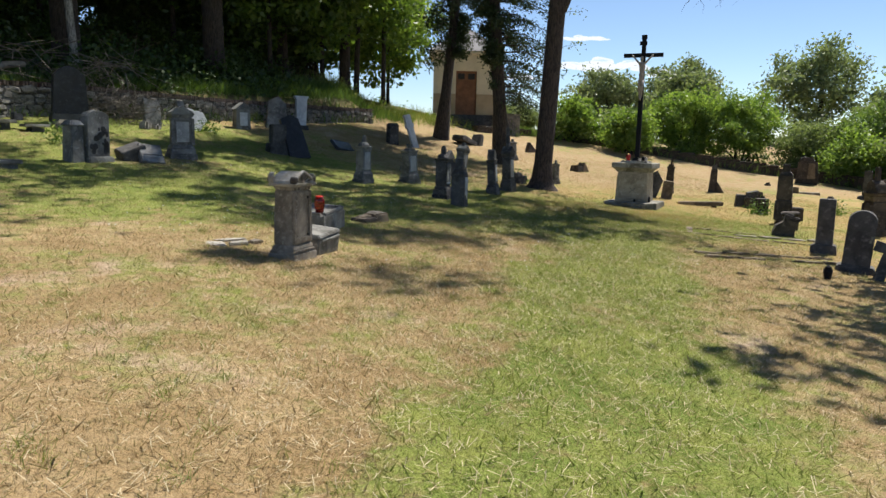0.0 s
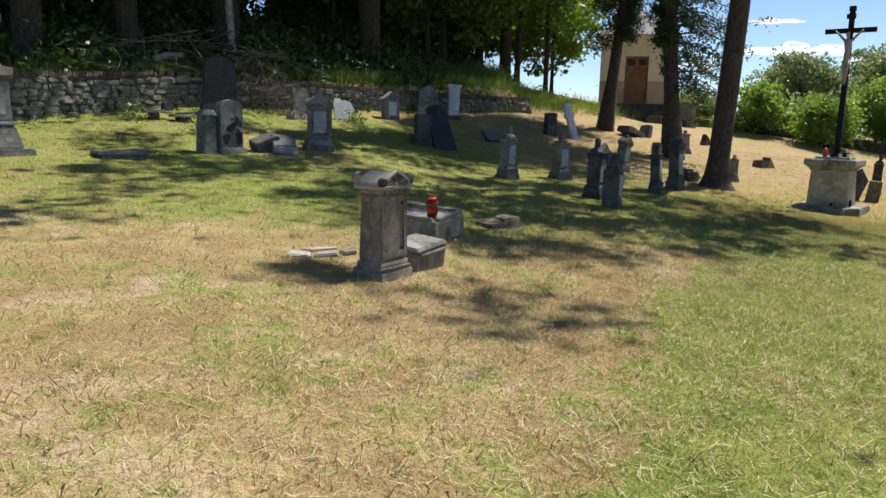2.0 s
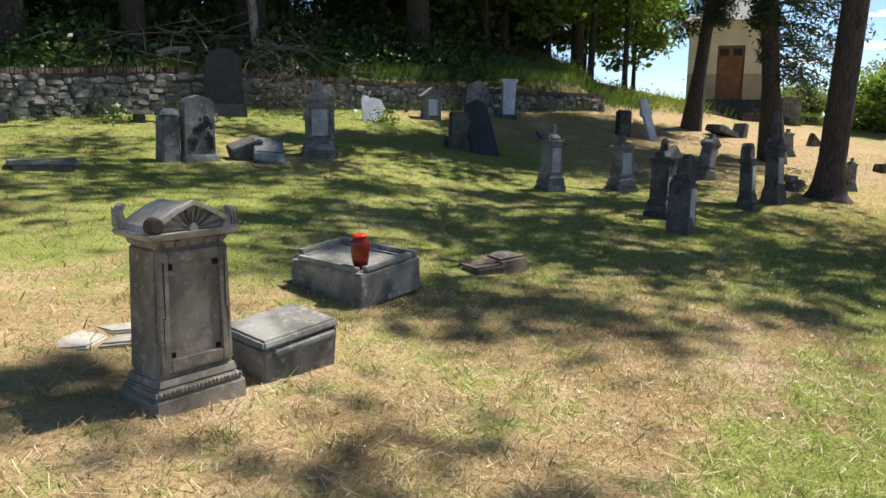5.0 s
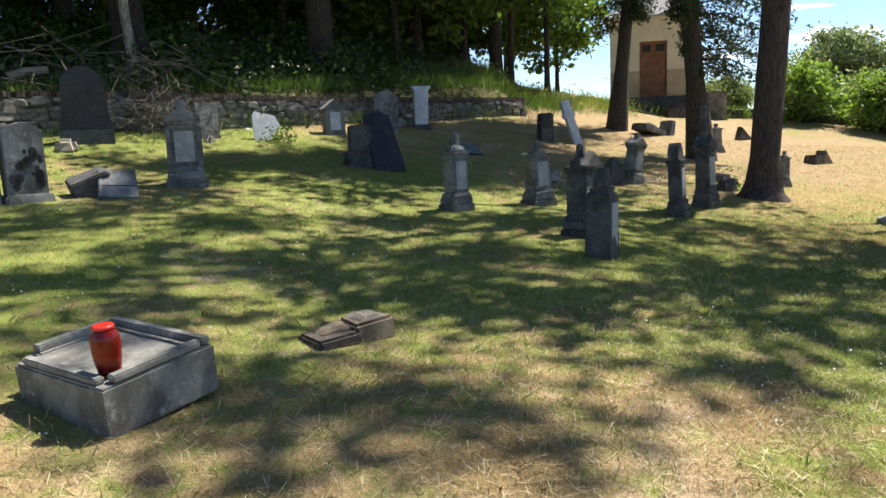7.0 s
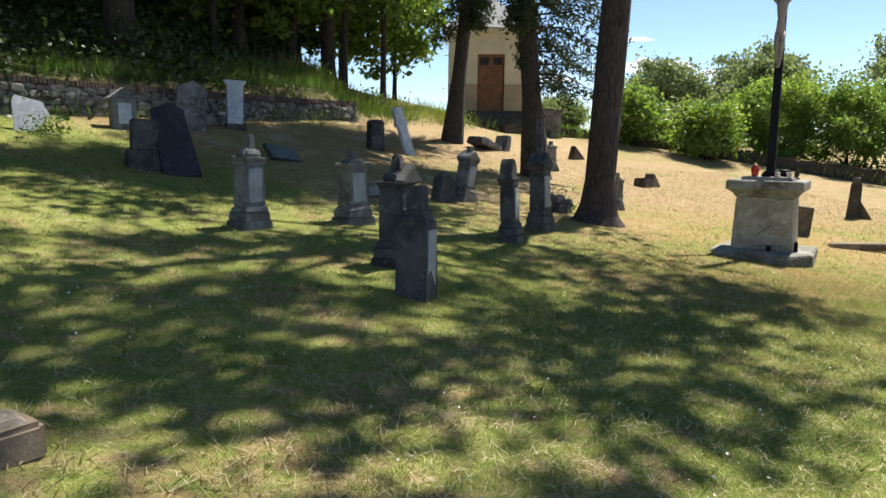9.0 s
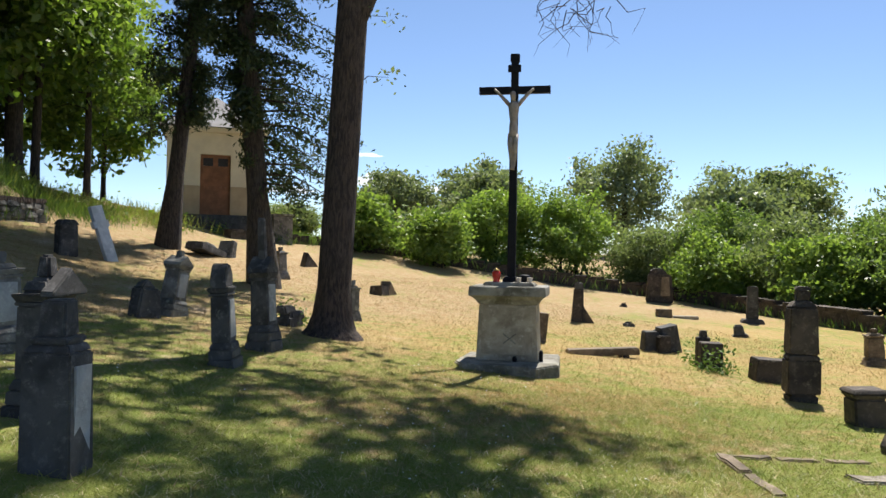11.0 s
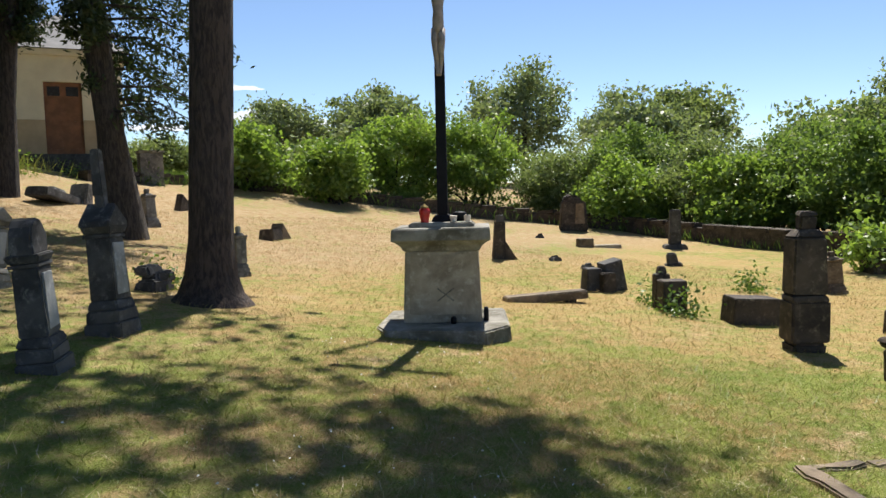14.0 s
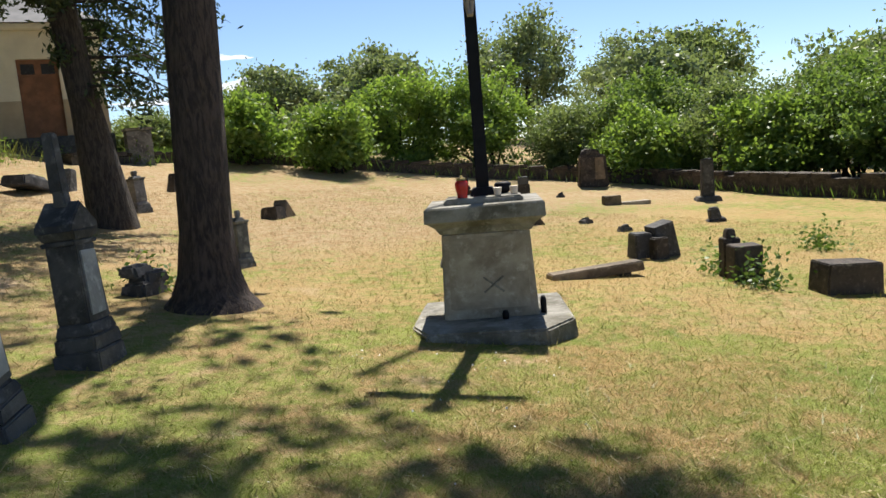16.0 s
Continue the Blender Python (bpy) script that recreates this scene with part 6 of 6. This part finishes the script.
# The wood's shade on these bushes lies in their darker leaf colour.
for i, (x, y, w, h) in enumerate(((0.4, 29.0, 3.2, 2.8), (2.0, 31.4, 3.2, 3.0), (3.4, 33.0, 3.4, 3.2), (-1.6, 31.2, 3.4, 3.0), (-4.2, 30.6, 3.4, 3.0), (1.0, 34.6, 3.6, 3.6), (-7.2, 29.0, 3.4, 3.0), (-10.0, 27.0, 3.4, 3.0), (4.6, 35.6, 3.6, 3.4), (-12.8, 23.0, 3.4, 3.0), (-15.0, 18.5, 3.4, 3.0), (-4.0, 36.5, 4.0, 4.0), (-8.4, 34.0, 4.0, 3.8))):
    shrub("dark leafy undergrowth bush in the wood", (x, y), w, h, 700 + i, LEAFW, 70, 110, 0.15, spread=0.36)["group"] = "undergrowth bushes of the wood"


# ---- boundary walls ----
def run_wall(name, label, pts, heights, thick, stones, cap_h, core_mat, stone_mat_, cap_mat, seed, brick_cap):
    """Rubble wall along a line: mortar core, stones proud of it, coping on top."""
    rw = random.Random(seed)
    root = new(name)
    variants = []
    for k in range(7):
        bm = bmesh.new()
        frustum(bm, -0.5, 0.5, 1, 1, 1, 1, bev=0.16)
        wear(bm, 0.16, seed + k * 5)
        me = bpy.data.meshes.new("stone")
        bm.to_mesh(me)
        bm.free()
        me.materials.append(stone_mat_)
        variants.append(me)
    bm = bmesh.new()
    frustum(bm, -0.5, 0.5, 1, 1, 1, 1, bev=0.06)
    cap_me = bpy.data.meshes.new("coping")
    bm.to_mesh(cap_me)
    bm.free()
    cap_me.materials.append(cap_mat)
    core_v, core_f = [], []
    for (a, b), (h0, h1) in zip(zip(pts, pts[1:]), zip(heights, heights[1:])):
        ax, ay, bx, by = *a, *b
        ln = math.hypot(bx - ax, by - ay)
        ux, uy = (bx - ax) / ln, (by - ay) / ln
        nx, ny = -uy, ux
        yaw = math.degrees(math.atan2(uy, ux))
        n = max(2, round(ln / 0.8))
        o = len(core_v)
        for i in range(n + 1):
            t = i / n
            x, y = ax + ux * ln * t, ay + uy * ln * t
            z0 = float(lawn_z(x, y))
            z1 = z0 + h0 + (h1 - h0) * t - cap_h
            core_v += [(x, y, z0 - 0.3), (x + nx * thick, y + ny * thick, z0 - 0.3), (x + nx * thick, y + ny * thick, z1), (x, y, z1)]
        for i in range(n):
            p = o + 4 * i
            core_f += [(p, p + 4, p + 7, p + 3), (p + 3, p + 7, p + 6, p + 2), (p + 1, p + 2, p + 6, p + 5)]
        core_f += [(o, o + 3, o + 2, o + 1), (o + 4 * n, o + 4 * n + 1, o + 4 * n + 2, o + 4 * n + 3)]
        row = 0
        while stones and row < 9:
            s = rw.uniform(-0.2, 0.0)
            while s < ln:
                w = rw.uniform(0.16, 0.48)
                c = min(max(s + w / 2, 0.05), ln - 0.05)
                x, y = ax + ux * c, ay + uy * c
                z = float(lawn_z(x, y))
                top = z + h0 + (h1 - h0) * c / ln - cap_h
                zc = z - 0.02 + row * 0.135 + rw.uniform(-0.03, 0.03) + 0.02 * math.sin(c * 3 + row)
                hh = rw.uniform(0.1, 0.19)
                if zc + hh * 0.4 < top:
                    ob = new("stone", rw.choice(variants))
                    ob.parent = root
                    ob.matrix_basis = pose(x, y, zc + 0.02, 0, 0, yaw) @ pose(0, rw.uniform(0.0, 0.04), 0, rw.uniform(-8, 8), rw.uniform(-9, 9), 0) @ Matrix.Diagonal((w * rw.uniform(0.82, 0.98), rw.uniform(0.1, 0.22), hh, 1))
                s += w
            row += 1
        s, cw = 0.0, (0.085 if brick_cap else 0.7)
        while s < ln - cw / 2:
            w = cw * rw.uniform(0.85, 1.1)
            t = (s + w / 2) / ln
            x, y = ax + ux * (s + w / 2) + nx * thick / 2, ay + uy * (s + w / 2) + ny * thick / 2
            z = float(lawn_z(x - nx * thick / 2, y - ny * thick / 2)) + h0 + (h1 - h0) * t
            if rw.random() > 0.06:
                ob = new("coping_brick" if brick_cap else "coping_stone", cap_me)
                ob.parent = root
                ob.matrix_basis = pose(x, y, z - cap_h / 2 + rw.uniform(-0.012, 0.012), rw.uniform(-2, 2), rw.uniform(-3, 3), yaw + rw.uniform(-2, 2)) @ Matrix.Diagonal((w * 0.93, thick + 0.07, cap_h, 1))
            s += w
    me = bpy.data.meshes.new("core")
    me.from_pydata(core_v, [], core_f)
    me.materials.append(core_mat)
    c = new("core", me)
    c.parent = root
    return tagged(root, label, "wall", kind="structure")


run_wall("wall_north", "old rubble retaining wall with brick-on-edge coping", WALL[1:], (1.0, 1.0, 0.92, 0.72, 0.6), 0.45, True, 0.12, MORTAR, RUBBLE, BRICK, 11, True)
LOW = ((12.2, 30.0), (17.0, 31.9), (20.6, 30.2), (23.6, 27.2), (26.6, 24.2), (27.4, 21.0), (26.2, 17.4), (24.4, 12.6), (22.8, 8.0), (20.0, 0.0))
run_wall("wall_east", "low brown stone boundary wall with flat coping", LOW, (0.35, 0.35, 0.35, 0.5, 0.5, 0.55, 0.6, 0.65, 0.65, 0.6), 0.4, False, 0.13, DBROWN, DBROWN, DBROWN, 21, False)


# ---- undergrowth, dead branches ----
def herb_patch(label, at, n, w, h, seed, leaf=HERB, name="herb_patch", size=0.09):
    """Weeds and tall grass: many thin upright leaves."""
    rng = np.random.default_rng(seed)
    x0, y0 = at
    px = x0 + rng.normal(size=n) * w
    py = y0 + rng.normal(size=n) * w
    base = np.stack([px, py, ground_z(px, py)], -1)
    tip = base + np.stack([rng.normal(size=n) * 0.3 * h, rng.normal(size=n) * 0.3 * h, h * rng.uniform(0.4, 1.1, n)], -1)
    a = rng.uniform(0, 2 * math.pi, n)
    s = np.stack([np.cos(a), np.sin(a), 0 * a], -1) * size * 0.22
    m = base * 0.45 + tip * 0.55
    v = np.stack([base, m - s, tip, m + s], 1).reshape(-1, 3)
    ob = new(name, mesh_np(name, v, np.arange(4 * n).reshape(n, 4), leaf))
    return tagged(ob, label, "weeds", kind="stuff")


def brush(label, at, n, w, h, seed, leaf, name="undergrowth", size=0.11):
    """Low leafy brush as a loose cloud of leaves."""
    rng = np.random.default_rng(seed)
    px, py = at[0] + rng.normal(size=n) * w, at[1] + rng.normal(size=n) * w
    c = np.stack([px, py, ground_z(px, py) + h * np.abs(rng.normal(size=n)) * 0.6], -1)
    v, f = leaf_quads(rng, c, size, 0.3)
    return tagged(new(name, mesh_np(name, v, f, leaf)), label, "undergrowth", kind="stuff")


def along(pts, s):
    for a, b in zip(pts, pts[1:]):
        ln = math.hypot(b[0] - a[0], b[1] - a[1])
        if s < ln:
            return (a[0] + (b[0] - a[0]) * s / ln, a[1] + (b[1] - a[1]) * s / ln, -(b[1] - a[1]) / ln, (b[0] - a[0]) / ln)
        s -= ln
    return (*pts[-1], 0, 1)


rh = random.Random(77)
for x, y in ((3.2, 25.6), (4.4, 26.8), (5.6, 27.8), (6.8, 28.6), (3.0, 27.2), (1.6, 25.4), (4.9, 28.4)):
    herb_patch("sunlit weeds on the bank above the wall end", (x, y), 700, 0.55, 0.45, int(x * 13 + y), HERB, size=0.05)
for i in range(26):
    x, y, nx, ny = along(WALL[1:], 1 + i * 0.95)
    k = rh.uniform(0.7, 1.4)
    herb_patch("weeds and ferns growing above the retaining wall", (x + nx * k, y + ny * k), 700, 0.5, rh.uniform(0.2, 0.42), 500 + i, rh.choice((HERB, LEAF, LEAFD)), size=0.05)
# Most of these patches draw the wood's shade by the darkened leaf colour.
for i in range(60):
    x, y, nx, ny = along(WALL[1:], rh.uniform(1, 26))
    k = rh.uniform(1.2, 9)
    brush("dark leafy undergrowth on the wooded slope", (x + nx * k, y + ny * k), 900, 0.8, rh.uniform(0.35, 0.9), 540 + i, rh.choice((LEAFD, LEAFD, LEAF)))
for i in range(22):
    x, y, nx, ny = along(LOW, 2 + i * 1.6)
    herb_patch("tall green weeds along the low wall", (x + 0.75 * abs(nx), y + 0.7 * abs(ny)), 420, 0.45, rh.uniform(0.3, 0.55), 580 + i, HERB, size=0.07)
for x, y, h in ((13.2, 11.6, 0.5), (14.0, 12.4, 0.5), (-4.9, 13.6, 0.5), (-6.6, 14.6, 0.5), (-1.5, 18.4, 0.4), (8.15, 16.75, 0.4), (16.6, 12.0, 0.45), (6.7, 30.0, 0.8), (7.8, 29.6, 0.8), (9.6, 30.2, 0.8), (14.5, 30.8, 0.7), (5.0, 29.0, 0.8), (-7.4, 8.6, 0.45), (12.0, 30.6, 0.5)):
    if h < 0.8:
        brush("tuft of leafy weeds by the stones", (x, y), 260, 0.17, h * 0.7, int(x * 31 + y * 7) + 900, HERB, "weed_tuft", 0.05)
    else:
        herb_patch("tall sunlit meadow grass and weeds", (x, y), 700, 0.7, h * 0.75, int(x * 31 + y * 7) + 900, TUFT, "weed_tuft", 0.04)
        brush("bright leafy weeds above the wall end", (x + 0.3, y - 0.5), 260, 0.35, 0.5, int(x * 29 + y * 5) + 950, LEAFB, "weed_tuft", 0.08)


def branch_heap():
    rng = np.random.default_rng(31)
    tubes = []
    for k in range(150):
        p = np.array([-4.0 + rng.normal() * 0.6, 18.3 + rng.normal() * 0.4, 0])
        p[2] = gz(p[0], p[1]) + rng.uniform(0.1, 0.7)
        d = np.array([rng.normal() * 0.55, rng.normal() * 0.35 - 0.2, rng.normal() * 0.35 - 0.1])
        q = rng.uniform(0.004, 0.013)
        tubes.append(np_tube([p - d * 0.7, p + rng.normal(size=3) * 0.16, p + d * 0.6 + rng.normal(size=3) * 0.12, p + d * 1.1 + rng.normal(size=3) * 0.2], [q, q * 0.9, q * 0.6, q * 0.2], 5))
    for k in range(46):
        p = np.array([rng.uniform(-8.2, -3.4), 0.0, 0.0])
        p[1] = np.interp(p[0], [-8.5, -6.4, -3.0], [14.6, 17.6, 20.0]) + rng.uniform(0.0, 1.2)
        p[2] = gz(p[0], p[1]) + rng.uniform(0.15, 0.8)
        d = np.array([rng.normal() * 0.8, rng.normal() * 0.4 - 0.15, rng.normal() * 0.3])
        q = rng.uniform(0.006, 0.02)
        mid = p + np.array([0, 0, rng.uniform(0.05, 0.3)])
        tubes.append(np_tube([p - d, mid, p + d * 0.8 + rng.normal(size=3) * 0.15, p + d * 1.5 + rng.normal(size=3) * 0.2], [q, q * 0.85, q * 0.55, q * 0.15], 5))
    v, f = join_tubes(tubes)
    return tagged(new("branch_heap", mesh_np("branch_heap", v, f, TWIGW, True)), "heap of dead bleached branches hanging over the wall", "branches", kind="stuff")


branch_heap()


def log(label, a, b, q):
    a, b = np.array(a, float), np.array(b, float)
    v, f = np_tube([a, a * 0.6 + b * 0.4 + np.array([0, 0, 0.05]), b], [q, q * 0.9, q * 0.7], 10)
    return tagged(new("fallen_log", mesh_np("fallen_log", v, f, DEADW, True)), label, "log")


log("short bleached broken log above the wall", (-6.9, 18.0, gz(-6.9, 18.0) + 0.3), (-6.2, 18.3, gz(-6.2, 18.3) + 0.45), 0.11)

# ---- clouds ----
def cloud_mat():
    m = bpy.data.materials.new("cloud_glow")
    m.use_nodes = True
    nt = m.node_tree
    nt.nodes.remove(nt.nodes["Principled BSDF"])
    em = nt.nodes.new("ShaderNodeEmission")
    em.inputs["Color"].default_value, em.inputs["Strength"].default_value = (0.88, 0.93, 1.0, 1), 0.7
    clear = nt.nodes.new("ShaderNodeBsdfTransparent")
    mx = nt.nodes.new("ShaderNodeMixShader")
    co = coords(nt)
    lk(nt, span(nt, noise_tex(nt, co, 2.4, 6, 0.65), 0.3, 0.6), mx.inputs[0])
    lk(nt, clear.outputs[0], mx.inputs[1]), lk(nt, em.outputs[0], mx.inputs[2])
    lk(nt, mx.outputs[0], nt.nodes["Material Output"].inputs["Surface"])
    return m


CLOUDG = cloud_mat()
for i, (x, y, z, w, h) in enumerate(((371, 592, 68, 44, 9), (352, 592, 91, 22, 4), (300, 640, 58, 30, 5), (430, 560, 62, 30, 6))):
    bm = bmesh.new()
    for k in range(9):
        bmesh.ops.create_icosphere(bm, subdivisions=3, radius=1, matrix=Matrix.Translation(((k - 4) * 0.2, 0, 0.2 * math.sin(k * 2.1 + i))) @ Matrix.Diagonal((0.28 + 0.08 * math.sin(k * 3 + i), 0.3, (0.5 + 0.3 * math.cos(k * 1.7 + i)) * (1 - abs(k - 4) / 6), 1)))
    for v in bm.verts:
        v.co += noise.noise_vector(v.co * 3 + Vector((i * 9, 0, 0))) * 0.14
    for f in bm.faces:
        f.smooth = True
    c = part("cloud", bm, CLOUDG)
    c.matrix_basis = pose(x, y, z, 0, 0, -math.degrees(math.atan2(x, y))) @ Matrix.Diagonal((w, h, h, 1))
    tagged(c, "small white summer cloud low in the sky", "cloud", "clouds", "structure")


# ---- grass ----
def grass():
    rng = np.random.default_rng(17)

    def spread_blades(name, n, sampler, h, wd, label, mat=BLADE, lying=1.15):
        x, y = sampler(n)
        keep = wall_side(x, y) < 0.0
        x, y = x[keep], y[keep]
        n = len(x)
        z = ground_z(x, y) - 0.004
        a = rng.uniform(0, 2 * math.pi, n)
        hh = h * rng.uniform(0.35, 1.25, n) ** 1.3
        lean = rng.normal(size=(n, 2)) * (hh * lying)[:, None]
        half = wd * rng.uniform(0.6, 1.3, n) / 2
        b0 = np.stack([x - np.cos(a) * half, y - np.sin(a) * half, z], -1)
        b1 = np.stack([x + np.cos(a) * half, y + np.sin(a) * half, z], -1)
        tp = np.stack([x + lean[:, 0], y + lean[:, 1], z + hh], -1)
        v = np.stack([b0, b1, tp], 1).reshape(-1, 3)
        ob = new(name, mesh_np(name, v, np.arange(3 * n).reshape(n, 3), mat))
        tagged(ob, label, "grass", kind="stuff")

    def corridor(n):
        t = rng.uniform(0, 1, n)
        return -2.4 + t * 8.4 + rng.normal(size=n) * 2.6, -3.2 + t * 12.2 + rng.normal(size=n) * 2.2

    def wide(n):
        return rng.uniform(-9, 20, n), rng.uniform(-4, 26, n)

    spread_blades("near_grass", 560000, corridor, 0.03, 0.004, "short dry mown grass along the walk")
    spread_blades("far_grass", 200000, wide, 0.06, 0.011, "short dry mown grass over the lawn")
    spread_blades("path_end_grass", 140000, lambda n: (7.6 + rng.normal(size=n) * 1.9, 10.2 + rng.normal(size=n) * 1.9), 0.032, 0.0045, "mown grass and dry stalks before the pedestal")
    spread_blades("green_sward", 22000, lambda n: (7.4 + rng.normal(size=n) * 1.6, 9.0 + rng.normal(size=n) * 1.5), 0.04, 0.006, "low green sward in the tree's shade", TUFT)
    # tufts and dry stalks
    cx, cy = corridor(900)
    k = np.repeat(np.arange(900), rng.integers(8, 46, 900))

    def tufted(n):
        return cx[k] + rng.normal(size=len(k)) * 0.05, cy[k] + rng.normal(size=len(k)) * 0.05

    spread_blades("grass_tufts", len(k), tufted, 0.062, 0.005, "longer green tufts of grass in the lawn", TUFT, 0.7)


grass()


def litter():
    rng = np.random.default_rng(23)
    n = 26000
    t = rng.uniform(0, 1, n)
    x, y = -2.4 + t * 8.0 + rng.normal(size=n) * 2.4, -3.0 + t * 11.5 + rng.normal(size=n) * 2.0
    a = rng.uniform(0, math.pi, n)
    ln = (rng.uniform(0.02, 0.09, n) + 0.14 * (rng.uniform(0, 1, n) > 0.985)) / 2
    d = np.stack([np.cos(a) * ln, np.sin(a) * ln, rng.normal(size=n) * 0.012], -1)
    s = np.stack([-np.sin(a), np.cos(a), 0 * a], -1) * 0.0016
    c = np.stack([x, y, ground_z(x, y) + 0.016], -1)
    v = np.stack([c - d - s, c + d - s, c + d + s, c - d + s], 1).reshape(-1, 3)
    tagged(new("straw_litter", mesh_np("straw_litter", v, np.arange(4 * n).reshape(n, 4), STRAWW)), "cut dry stalks lying on the lawn", "straw", kind="stuff")


def clover():
    """White clover heads and daisies dotted over the green parts of the lawn."""
    rng = np.random.default_rng(41)
    n = 2600
    x, y = rng.uniform(-4, 9, n), rng.uniform(2.5, 13, n)
    patchy = np.sin(x * 1.3 + 0.7 * y) + np.sin(0.9 * y - 1.1 * x) + rng.normal(size=n) * 0.5 > 0.3
    x, y = x[patchy], y[patchy]
    c = np.stack([x, y, ground_z(x, y) + rng.uniform(0.02, 0.045, len(x))], -1)
    v, f = leaf_quads(rng, c, 0.016, 0.6, 1.1)
    tagged(new("clover_flowers", mesh_np("clover_flowers", v, f, PETAL)), "small white clover heads dotted over the lawn", "flowers", kind="stuff")


clover()
litter()
